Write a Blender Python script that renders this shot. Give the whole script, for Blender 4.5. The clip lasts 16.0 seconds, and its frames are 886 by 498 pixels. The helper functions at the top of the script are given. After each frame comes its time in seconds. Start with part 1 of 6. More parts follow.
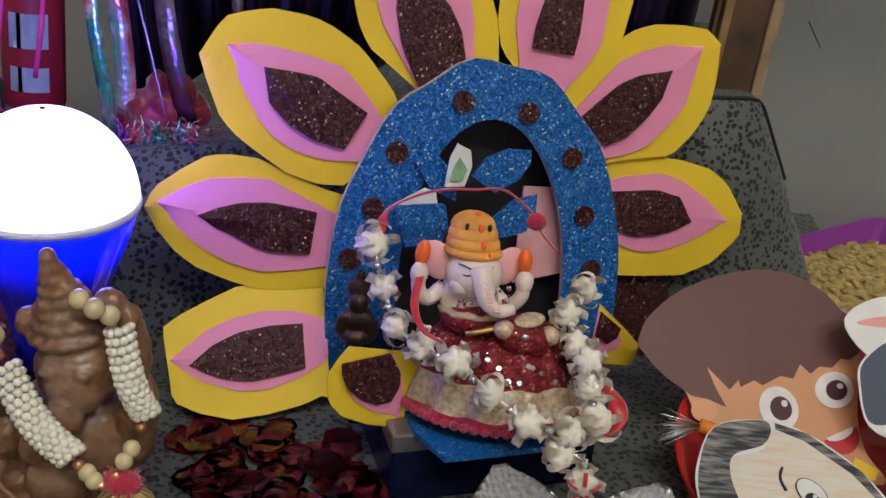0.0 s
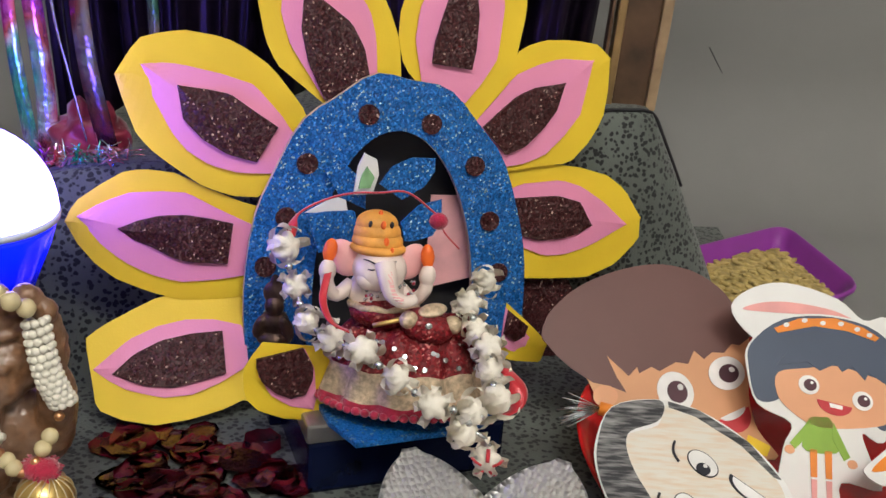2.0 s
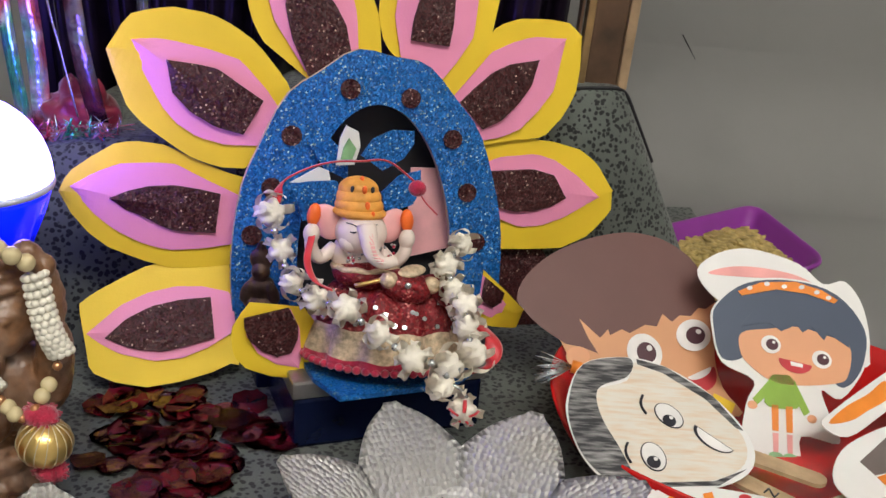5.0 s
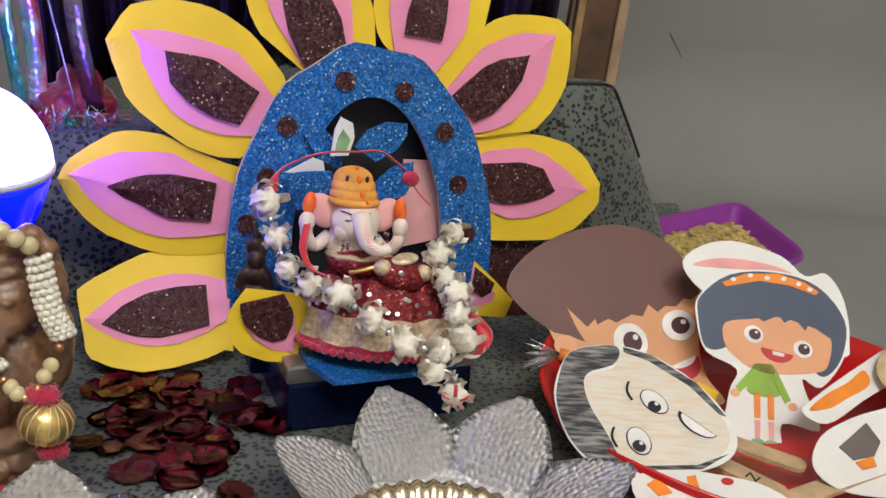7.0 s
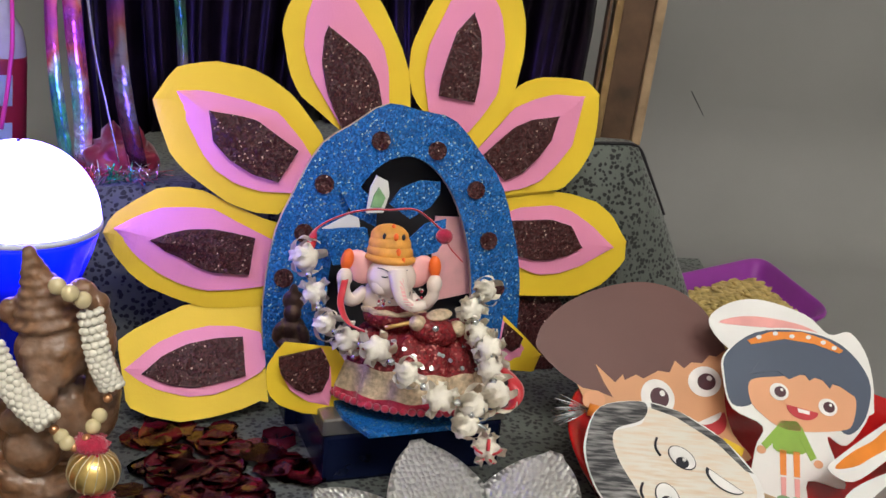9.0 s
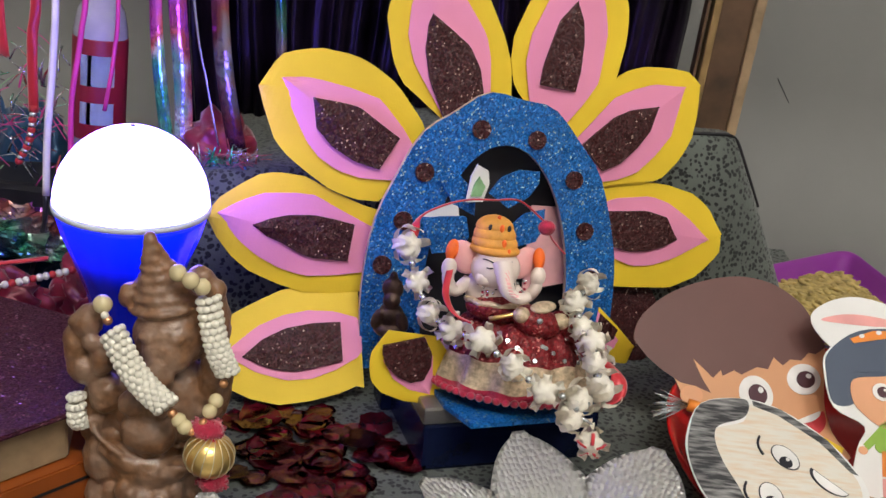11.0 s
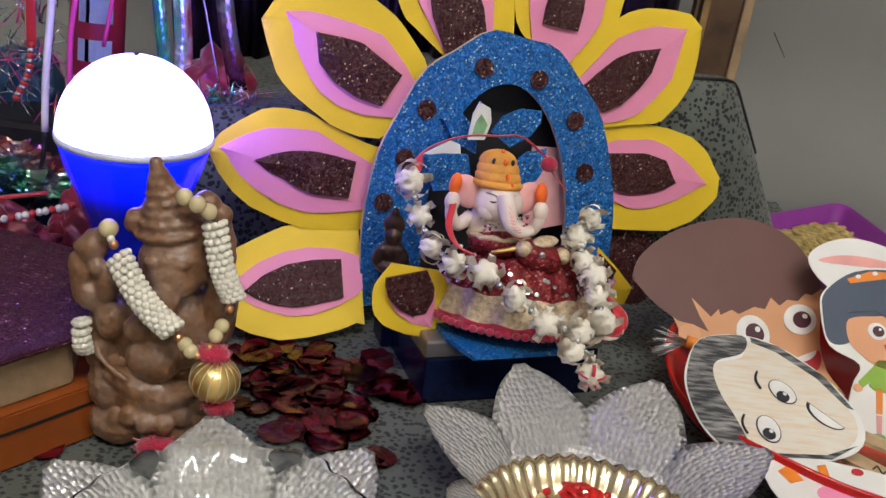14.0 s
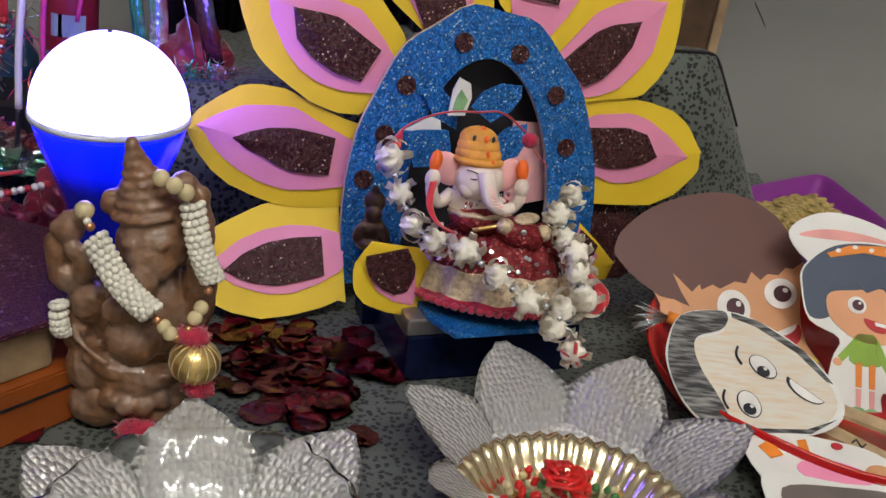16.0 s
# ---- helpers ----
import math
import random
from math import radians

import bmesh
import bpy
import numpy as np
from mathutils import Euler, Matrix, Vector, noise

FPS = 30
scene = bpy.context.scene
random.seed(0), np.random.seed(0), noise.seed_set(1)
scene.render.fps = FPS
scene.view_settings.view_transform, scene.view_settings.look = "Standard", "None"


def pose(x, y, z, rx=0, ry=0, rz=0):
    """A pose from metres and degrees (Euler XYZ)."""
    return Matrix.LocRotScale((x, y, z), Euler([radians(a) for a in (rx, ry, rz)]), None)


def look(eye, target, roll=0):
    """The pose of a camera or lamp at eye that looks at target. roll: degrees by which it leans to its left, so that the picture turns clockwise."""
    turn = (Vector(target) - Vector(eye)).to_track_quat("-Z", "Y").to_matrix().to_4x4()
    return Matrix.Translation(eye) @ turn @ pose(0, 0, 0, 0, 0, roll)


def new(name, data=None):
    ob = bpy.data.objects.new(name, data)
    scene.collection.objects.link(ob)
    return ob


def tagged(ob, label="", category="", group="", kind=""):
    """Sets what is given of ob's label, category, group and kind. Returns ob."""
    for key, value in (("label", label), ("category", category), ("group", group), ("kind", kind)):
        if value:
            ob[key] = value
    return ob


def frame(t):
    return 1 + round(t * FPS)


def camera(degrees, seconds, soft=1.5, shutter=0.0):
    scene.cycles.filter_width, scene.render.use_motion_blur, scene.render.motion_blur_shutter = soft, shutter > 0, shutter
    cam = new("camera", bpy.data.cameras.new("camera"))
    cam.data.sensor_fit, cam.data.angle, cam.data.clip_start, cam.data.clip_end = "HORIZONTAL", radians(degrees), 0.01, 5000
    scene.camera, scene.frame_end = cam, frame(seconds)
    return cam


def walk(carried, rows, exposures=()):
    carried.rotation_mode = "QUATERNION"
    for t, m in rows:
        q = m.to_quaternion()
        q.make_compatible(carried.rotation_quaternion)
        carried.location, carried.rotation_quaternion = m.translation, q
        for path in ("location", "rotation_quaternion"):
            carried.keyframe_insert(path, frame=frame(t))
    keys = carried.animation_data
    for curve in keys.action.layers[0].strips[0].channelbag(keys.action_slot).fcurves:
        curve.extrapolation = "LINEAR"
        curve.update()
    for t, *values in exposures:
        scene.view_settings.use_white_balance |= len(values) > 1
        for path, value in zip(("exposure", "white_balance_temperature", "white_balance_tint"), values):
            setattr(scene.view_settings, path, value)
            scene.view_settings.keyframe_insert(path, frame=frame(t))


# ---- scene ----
cam = camera(46.7, 16.0)
PATH = [
    (0, (0.076, 0.394, 0.267), (-0.017, 2.209, -0.569), 5.4),
    (0.5, (0.083, 0.383, 0.266), (0.016, 2.237, -0.482), 4.4),
    (1, (0.09, 0.366, 0.268), (0.067, 2.243, -0.421), 4.8),
    (1.5, (0.094, 0.362, 0.264), (0.079, 2.237, -0.433), 4.3),
    (2, (0.096, 0.363, 0.258), (0.095, 2.224, -0.476), 4.5),
    (2.5, (0.099, 0.36, 0.257), (0.102, 2.229, -0.455), 4.2),
    (3, (0.1, 0.358, 0.251), (0.114, 2.219, -0.479), 4.5),
    (3.5, (0.1, 0.354, 0.251), (0.123, 2.213, -0.486), 4.4),
    (5.8, (0.099, 0.331, 0.253), (0.143, 2.199, -0.461), 5.0),
    (6, (0.098, 0.33, 0.255), (0.152, 2.2, -0.451), 5.1),
    (6.5, (0.098, 0.328, 0.246), (0.155, 2.193, -0.472), 5.2),
    (7, (0.097, 0.326, 0.251), (0.154, 2.187, -0.479), 5.3),
    (7.5, (0.099, 0.322, 0.25), (0.201, 2.196, -0.44), 6.6),
    (8, (0.099, 0.322, 0.25), (0.192, 2.182, -0.477), 5.5),
    (8.5, (0.095, 0.321, 0.252), (0.151, 2.192, -0.453), 5.3),
    (9, (0.088, 0.315, 0.259), (0.108, 2.207, -0.388), 5.5),
    (9.5, (0.078, 0.325, 0.251), (0.066, 2.202, -0.439), 5.9),
    (10, (0.076, 0.331, 0.26), (0.054, 2.205, -0.439), 5.0),
    (10.2, (0.072, 0.328, 0.263), (0.03, 2.204, -0.429), 4.9),
    (12.3, (0.052, 0.313, 0.26), (-0.023, 2.173, -0.47), 6.2),
    (12.5, (0.049, 0.313, 0.258), (0.004, 2.172, -0.477), 6.9),
    (13, (0.053, 0.308, 0.257), (-0.014, 2.162, -0.49), 6.0),
    (13.5, (0.054, 0.308, 0.257), (0.005, 2.164, -0.486), 6.4),
    (14, (0.057, 0.309, 0.248), (0.02, 2.161, -0.505), 6.7),
    (14.5, (0.053, 0.316, 0.255), (0.06, 2.139, -0.567), 7.9),
    (15, (0.055, 0.313, 0.253), (0.057, 2.155, -0.526), 7.2),
    (15.5, (0.055, 0.311, 0.252), (0.068, 2.151, -0.533), 7.0),
    (16, (0.057, 0.313, 0.251), (0.062, 2.144, -0.555), 6.8),
]
EXPOSURES = [(0.0, -0.50), (0.5, -0.40), (1.0, -0.18), (1.5, -0.08), (3.5, 0.0), (7.0, 0.0), (9.0, 0.0), (12.5, 0.0), (13.5, 0.0), (14.5, -0.32), (16.0, -0.32)]
walk(cam, [(t, look(eye, target, roll)) for t, eye, target, roll in PATH], EXPOSURES)

# ---- light: a white room lamp overhead, the lit bulb, a dim room ----
world = bpy.data.worlds.new("room_air")
scene.world = world
world.use_nodes = True
world.node_tree.nodes["Background"].inputs[0].default_value = (0.75, 0.78, 0.85, 1)
world.node_tree.nodes["Background"].inputs[1].default_value = 0.20


TUBE_AT, TUBE_GLOW = (0.40, -0.36, 1.52), 140.0


# ---- materials ----
def material(name, colour, rough=0.5, metal=0.0, vary=0.12, scale=60.0, bump=0.0, bump_scale=400.0, emit=0.0, emit_colour=None, clear=0.0, sheen=0.0, transmission=0.0, per_object=0.0):
    m = bpy.data.materials.new(name)
    m.use_nodes = True
    nt = m.node_tree
    b = nt.nodes["Principled BSDF"]
    b.inputs["Roughness"].default_value, b.inputs["Metallic"].default_value = rough, metal
    b.inputs["Coat Weight"].default_value, b.inputs["Sheen Weight"].default_value = clear, sheen
    b.inputs["Transmission Weight"].default_value = transmission
    tc = nt.nodes.new("ShaderNodeTexCoord")
    no = nt.nodes.new("ShaderNodeTexNoise")
    no.inputs["Scale"].default_value, no.inputs["Detail"].default_value = scale, 6
    nt.links.new(tc.outputs["Object"], no.inputs["Vector"])
    ramp = nt.nodes.new("ShaderNodeMapRange")
    ramp.inputs[1].default_value, ramp.inputs[2].default_value = 0.3, 0.7
    ramp.inputs[3].default_value, ramp.inputs[4].default_value = 1 - vary, 1 + vary
    nt.links.new(no.outputs["Fac"], ramp.inputs[0])
    hsv = nt.nodes.new("ShaderNodeHueSaturation")
    hsv.inputs["Color"].default_value = (*colour, 1)
    nt.links.new(ramp.outputs[0], hsv.inputs["Value"])
    if per_object:
        info = nt.nodes.new("ShaderNodeObjectInfo")
        r2 = nt.nodes.new("ShaderNodeMapRange")
        r2.inputs[3].default_value, r2.inputs[4].default_value = 1 - per_object, 1 + per_object
        nt.links.new(info.outputs["Random"], r2.inputs[0])
        mul = nt.nodes.new("ShaderNodeMath")
        mul.operation = "MULTIPLY"
        nt.links.new(ramp.outputs[0], mul.inputs[0])
        nt.links.new(r2.outputs[0], mul.inputs[1])
        nt.links.new(mul.outputs[0], hsv.inputs["Value"])
    nt.links.new(hsv.outputs[0], b.inputs["Base Color"])
    if bump:
        n2 = nt.nodes.new("ShaderNodeTexNoise")
        n2.inputs["Scale"].default_value, n2.inputs["Detail"].default_value = bump_scale, 4
        nt.links.new(tc.outputs["Object"], n2.inputs["Vector"])
        bp = nt.nodes.new("ShaderNodeBump")
        bp.inputs["Strength"].default_value, bp.inputs["Distance"].default_value = bump, 0.0006
        nt.links.new(n2.outputs["Fac"], bp.inputs["Height"])
        nt.links.new(bp.outputs[0], b.inputs["Normal"])
    if emit:
        b.inputs["Emission Color"].default_value = (*(emit_colour or colour), 1)
        b.inputs["Emission Strength"].default_value = emit
    return m


def glitter(name, colour, fleck, share=0.12, cells=1100.0, tilt=0.8, rough=0.35):
    """Glitter foam: tiny metal flecks, each turned its own way, in a coloured binder; the pale ones have sparkle
    painted in.
    """
    m = bpy.data.materials.new(name)
    m.use_nodes = True
    nt = m.node_tree
    b = nt.nodes["Principled BSDF"]
    tc = nt.nodes.new("ShaderNodeTexCoord")
    vo = nt.nodes.new("ShaderNodeTexVoronoi")
    vo.inputs["Scale"].default_value = cells
    nt.links.new(tc.outputs["Object"], vo.inputs["Vector"])
    sep = nt.nodes.new("ShaderNodeSeparateColor")
    nt.links.new(vo.outputs["Color"], sep.inputs[0])
    pick = nt.nodes.new("ShaderNodeMath")
    pick.operation = "GREATER_THAN"
    pick.inputs[1].default_value = 1 - share
    nt.links.new(sep.outputs[0], pick.inputs[0])
    mix = nt.nodes.new("ShaderNodeMix")
    mix.data_type = "RGBA"
    mix.inputs[6].default_value, mix.inputs[7].default_value = (*colour, 1), (*fleck, 1)
    nt.links.new(pick.outputs[0], mix.inputs[0])
    hsv = nt.nodes.new("ShaderNodeHueSaturation")
    val = nt.nodes.new("ShaderNodeMapRange")
    val.inputs[3].default_value, val.inputs[4].default_value = 0.55, 1.4
    nt.links.new(sep.outputs[1], val.inputs[0])
    nt.links.new(val.outputs[0], hsv.inputs["Value"])
    nt.links.new(mix.outputs[2], hsv.inputs["Color"])
    nt.links.new(hsv.outputs[0], b.inputs["Base Color"])
    metal = nt.nodes.new("ShaderNodeMapRange")
    metal.inputs[3].default_value, metal.inputs[4].default_value = 0.1, 0.55
    nt.links.new(pick.outputs[0], metal.inputs[0])
    nt.links.new(metal.outputs[0], b.inputs["Metallic"])
    ro = nt.nodes.new("ShaderNodeMapRange")
    ro.inputs[3].default_value, ro.inputs[4].default_value = rough + 0.2, rough - 0.1
    nt.links.new(pick.outputs[0], ro.inputs[0])
    nt.links.new(ro.outputs[0], b.inputs["Roughness"])
    sub = nt.nodes.new("ShaderNodeVectorMath")
    sub.operation = "SUBTRACT"
    sub.inputs[1].default_value = (0.5, 0.5, 0.5)
    nt.links.new(vo.outputs["Color"], sub.inputs[0])
    sc = nt.nodes.new("ShaderNodeVectorMath")
    sc.operation = "SCALE"
    sc.inputs["Scale"].default_value = tilt
    nt.links.new(sub.outputs[0], sc.inputs[0])
    geo = nt.nodes.new("ShaderNodeNewGeometry")
    add = nt.nodes.new("ShaderNodeVectorMath")
    nt.links.new(geo.outputs["Normal"], add.inputs[0])
    nt.links.new(sc.outputs[0], add.inputs[1])
    nrm = nt.nodes.new("ShaderNodeVectorMath")
    nrm.operation = "NORMALIZE"
    nt.links.new(add.outputs[0], nrm.inputs[0])
    nt.links.new(nrm.outputs[0], b.inputs["Normal"])
    return m


def speckled_cloth(name):
    m = material(name, (0.092, 0.104, 0.092), 0.9, 0.0, 0.25, 14.0, 0.5, 900.0, sheen=0.2)
    nt = m.node_tree
    b = nt.nodes["Principled BSDF"]
    base = b.inputs["Base Color"].links[0].from_socket
    tc = nt.nodes.new("ShaderNodeTexCoord")
    warp = nt.nodes.new("ShaderNodeTexNoise")
    warp.inputs["Scale"].default_value = 220
    nt.links.new(tc.outputs["Object"], warp.inputs["Vector"])
    mixv = nt.nodes.new("ShaderNodeMix")
    mixv.data_type = "VECTOR"
    mixv.inputs[0].default_value = 0.003
    nt.links.new(tc.outputs["Object"], mixv.inputs[4])
    nt.links.new(warp.outputs["Color"], mixv.inputs[5])
    vo = nt.nodes.new("ShaderNodeTexVoronoi")
    vo.inputs["Scale"].default_value = 330
    nt.links.new(mixv.outputs[1], vo.inputs["Vector"])
    lt = nt.nodes.new("ShaderNodeMapRange")
    lt.inputs[1].default_value, lt.inputs[2].default_value = 0.36, 0.48
    lt.inputs[3].default_value, lt.inputs[4].default_value = 1.0, 0.0
    nt.links.new(vo.outputs["Distance"], lt.inputs[0])
    mix = nt.nodes.new("ShaderNodeMix")
    mix.data_type = "RGBA"
    mix.inputs[7].default_value = (0.012, 0.013, 0.013, 1)
    nt.links.new(lt.outputs[0], mix.inputs[0])
    nt.links.new(base, mix.inputs[6])
    nt.links.new(mix.outputs[2], b.inputs["Base Color"])
    return m


def hologram(name, dark, strength=1.0, scale=18.0):
    """Mirror foil with its rainbow reflections painted in as wandering base colour."""
    m = bpy.data.materials.new(name)
    m.use_nodes = True
    nt = m.node_tree
    b = nt.nodes["Principled BSDF"]
    b.inputs["Metallic"].default_value, b.inputs["Roughness"].default_value = 0.80, 0.24
    tc = nt.nodes.new("ShaderNodeTexCoord")
    mp = nt.nodes.new("ShaderNodeMapping")
    mp.inputs["Scale"].default_value = (1, 1, 0.6)
    nt.links.new(tc.outputs["Object"], mp.inputs["Vector"])
    no = nt.nodes.new("ShaderNodeTexNoise")
    no.inputs["Scale"].default_value, no.inputs["Detail"].default_value = scale, 3
    nt.links.new(mp.outputs[0], no.inputs["Vector"])
    cr = nt.nodes.new("ShaderNodeValToRGB")
    cols = [(0.30, (0.05, 0.05, 0.8)), (0.40, (0.7, 0.1, 0.5)), (0.47, (0.9, 0.2, 0.15)), (0.53, (0.8, 0.8, 0.85)), (0.60, (0.1, 0.75, 0.35)), (0.70, (0.1, 0.2, 0.9))]
    while len(cr.color_ramp.elements) < len(cols):
        cr.color_ramp.elements.new(0.5)
    for e, (p, c) in zip(cr.color_ramp.elements, cols):
        e.position, e.color = p, (*[strength * v * (1 - dark) + 0.02 for v in c], 1)
    nt.links.new(no.outputs["Fac"], cr.inputs[0])
    nt.links.new(cr.outputs[0], b.inputs["Base Color"])
    wv = nt.nodes.new("ShaderNodeTexNoise")
    wv.inputs["Scale"].default_value = 90
    nt.links.new(tc.outputs["Object"], wv.inputs["Vector"])
    bp = nt.nodes.new("ShaderNodeBump")
    bp.inputs["Strength"].default_value, bp.inputs["Distance"].default_value = 0.5, 0.004
    nt.links.new(wv.outputs["Fac"], bp.inputs["Height"])
    nt.links.new(bp.outputs[0], b.inputs["Normal"])
    return m


def hammered(name, colour):
    """Silver card embossed with small round pimples."""
    m = material(name, colour, 0.24, 0.38, 0.05, 40.0)
    nt = m.node_tree
    b = nt.nodes["Principled BSDF"]
    tc = nt.nodes.new("ShaderNodeTexCoord")
    vo = nt.nodes.new("ShaderNodeTexVoronoi")
    vo.voronoi_dimensions = "2D"
    vo.inputs["Scale"].default_value = 410
    vo.inputs["Randomness"].default_value = 0.62
    nt.links.new(tc.outputs["Object"], vo.inputs["Vector"])
    bp = nt.nodes.new("ShaderNodeBump")
    bp.invert = True
    bp.inputs["Strength"].default_value, bp.inputs["Distance"].default_value = 1.0, 0.0016
    nt.links.new(vo.outputs["Distance"], bp.inputs["Height"])
    nt.links.new(bp.outputs[0], b.inputs["Normal"])
    return m


def glass(name, colour=(1, 1, 1), rough=0.02):
    m = material(name, colour, rough, 0.0, 0.0, transmission=1.0)
    b = m.node_tree.nodes["Principled BSDF"]
    b.inputs["IOR"].default_value = 1.22
    b.inputs["Coat Weight"].default_value, b.inputs["Coat Roughness"].default_value = 1.0, 0.04
    return m


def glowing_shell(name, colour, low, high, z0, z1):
    """Tinted plastic; light from inside is painted in as emission, stronger towards the upper rim."""
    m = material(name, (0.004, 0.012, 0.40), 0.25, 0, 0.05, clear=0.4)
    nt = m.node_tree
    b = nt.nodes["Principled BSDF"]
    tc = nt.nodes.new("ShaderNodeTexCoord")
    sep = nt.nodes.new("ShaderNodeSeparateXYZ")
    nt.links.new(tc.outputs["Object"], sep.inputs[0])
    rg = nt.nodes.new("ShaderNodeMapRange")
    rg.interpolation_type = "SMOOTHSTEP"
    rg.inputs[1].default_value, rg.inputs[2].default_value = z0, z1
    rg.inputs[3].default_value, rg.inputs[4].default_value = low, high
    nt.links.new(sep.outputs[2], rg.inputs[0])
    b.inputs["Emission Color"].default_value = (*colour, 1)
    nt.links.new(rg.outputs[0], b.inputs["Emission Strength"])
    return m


def crayon(name, first, second, angle, lo, hi):
    """Wax strokes: two colours in long streaks that run one way."""
    m = material(name, first, 0.7)
    nt = m.node_tree
    tc = nt.nodes.new("ShaderNodeTexCoord")
    mp = nt.nodes.new("ShaderNodeMapping")
    mp.inputs["Rotation"].default_value = (0, 0, radians(angle))
    mp.inputs["Scale"].default_value = (70, 480, 1)
    nt.links.new(tc.outputs["Object"], mp.inputs["Vector"])
    no = nt.nodes.new("ShaderNodeTexNoise")
    no.inputs["Scale"].default_value, no.inputs["Detail"].default_value = 1.0, 5
    nt.links.new(mp.outputs[0], no.inputs["Vector"])
    rg = nt.nodes.new("ShaderNodeMapRange")
    rg.inputs[1].default_value, rg.inputs[2].default_value = lo, hi
    nt.links.new(no.outputs["Fac"], rg.inputs[0])
    mix = nt.nodes.new("ShaderNodeMix")
    mix.data_type = "RGBA"
    mix.inputs[6].default_value, mix.inputs[7].default_value = (*first, 1), (*second, 1)
    nt.links.new(rg.outputs[0], mix.inputs[0])
    nt.links.new(mix.outputs[2], nt.nodes["Principled BSDF"].inputs["Base Color"])
    return m


def two_tone(name, first, second, scale, lo, hi, rough):
    """Unevenly fired and rubbed glaze: two colours in cloudy patches, with fine pits."""
    m = material(name, first, rough, 0, 0.3, scale * 3, 0.7, 420, clear=0.2)
    nt = m.node_tree
    b = nt.nodes["Principled BSDF"]
    base = b.inputs["Base Color"].links[0].from_socket
    tc = nt.nodes.new("ShaderNodeTexCoord")
    no = nt.nodes.new("ShaderNodeTexNoise")
    no.inputs["Scale"].default_value, no.inputs["Detail"].default_value = scale, 7
    nt.links.new(tc.outputs["Object"], no.inputs["Vector"])
    rg = nt.nodes.new("ShaderNodeMapRange")
    rg.inputs[1].default_value, rg.inputs[2].default_value = lo, hi
    nt.links.new(no.outputs["Fac"], rg.inputs[0])
    mix = nt.nodes.new("ShaderNodeMix")
    mix.data_type = "RGBA"
    mix.inputs[7].default_value = (*second, 1)
    nt.links.new(rg.outputs[0], mix.inputs[0])
    nt.links.new(base, mix.inputs[6])
    nt.links.new(mix.outputs[2], b.inputs["Base Color"])
    return m


YELLOW = material("yellow_paper", (0.86, 0.60, 0.03), 0.6, 0, 0.05, 25, 0.15, 900)
PINK = material("pink_paper", (0.86, 0.30, 0.50), 0.6, 0, 0.04, 25, 0.15, 900)
MAROON = glitter("maroon_glitter_foam", (0.052, 0.008, 0.009), (0.85, 0.60, 0.52), 0.02, 1250.0, 0.9, 0.3)
BLUE = glitter("blue_glitter_foam", (0.002, 0.125, 0.42), (0.55, 0.85, 1.0), 0.055, 1250.0, 0.9, 0.3)
PURPLE_GLIT = glitter("plum_glitter_foam", (0.060, 0.008, 0.020), (0.6, 0.3, 0.35), 0.035)
CARD_CORE = material("raw_card", (0.55, 0.42, 0.27), 0.8)
BLACK = material("black_card", (0.012, 0.011, 0.014), 0.55, 0, 0.3, 40)
CLOTH = speckled_cloth("speckled_cotton")
WALL = material("painted_plaster", (0.225, 0.220, 0.213), 0.75, 0, 0.07, 5.0, 0.12, 260)
# pale so that the unseen walls throw lamp light back
BOUNCE_PAINT = material("pale_room_paint", (0.80, 0.79, 0.76), 0.85, 0, 0.04, 4.0)
TUBE = material("lit_tube", (1.0, 0.95, 0.86), 0.5, 0, 0.0, emit=TUBE_GLOW, emit_colour=(0.98, 0.95, 0.885))
CEILING = material("ceiling_paint", (0.75, 0.74, 0.72), 0.9)
WOOD_DARK = material("dark_wood", (0.10, 0.055, 0.03), 0.5, 0, 0.5, 45, 0.4, 200)
WOOD_GOLD = material("gilt_wood", (0.30, 0.19, 0.08), 0.45, 0.2, 0.4, 50, 0.3, 200)
WOOD_PALE = material("pale_wood", (0.34, 0.23, 0.13), 0.7, 0, 0.35, 60, 0.3, 300)
FOIL_BRIGHT = hologram("bright_hologram_foil", 0.0, 1.1, 26)
FOIL_DARK = hologram("dark_hologram_foil", 0.72, 1.0, 20)
CURTAIN = material("black_purple_foil", (0.012, 0.006, 0.018), 0.34, 0.6, 0.9, 30, 0.9, 60)
DOME = material("lit_white_dome", (0.9, 0.9, 1.0), 0.4, emit=26.0, emit_colour=(0.17, 0.12, 1.0))
# the bulb body's glow is painted in by height, from dark foot to bright rim
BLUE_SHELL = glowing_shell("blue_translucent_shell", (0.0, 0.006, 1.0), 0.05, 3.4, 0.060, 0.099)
WHITE_RIM = material("clear_rim", (0.75, 0.8, 0.95), 0.2)
CLAY = two_tone("fired_clay", (0.205, 0.098, 0.045), (0.27, 0.175, 0.125), 90, 0.40, 0.70, 0.34)
BEAD_WHITE = material("pearl_white", (0.80, 0.76, 0.66), 0.28, 0, 0.04, clear=0.5)
BEAD_CREAM = material("pearl_cream", (0.62, 0.52, 0.30), 0.25, 0, 0.06, clear=0.5)
GOLD = material("gold_metal", (0.80, 0.56, 0.20), 0.28, 0.95, 0.08, 60, 0.2, 400)
GOLD_THREAD = material("pale_gold_thread", (0.80, 0.70, 0.48), 0.4, 0.7)
COPPER = material("copper_bead", (0.70, 0.36, 0.18), 0.3, 0.9)
RED_FLUFF = material("crimson_thread", (0.42, 0.012, 0.05), 0.9, 0, 0.3, 300, 0.8, 1200, sheen=0.5)
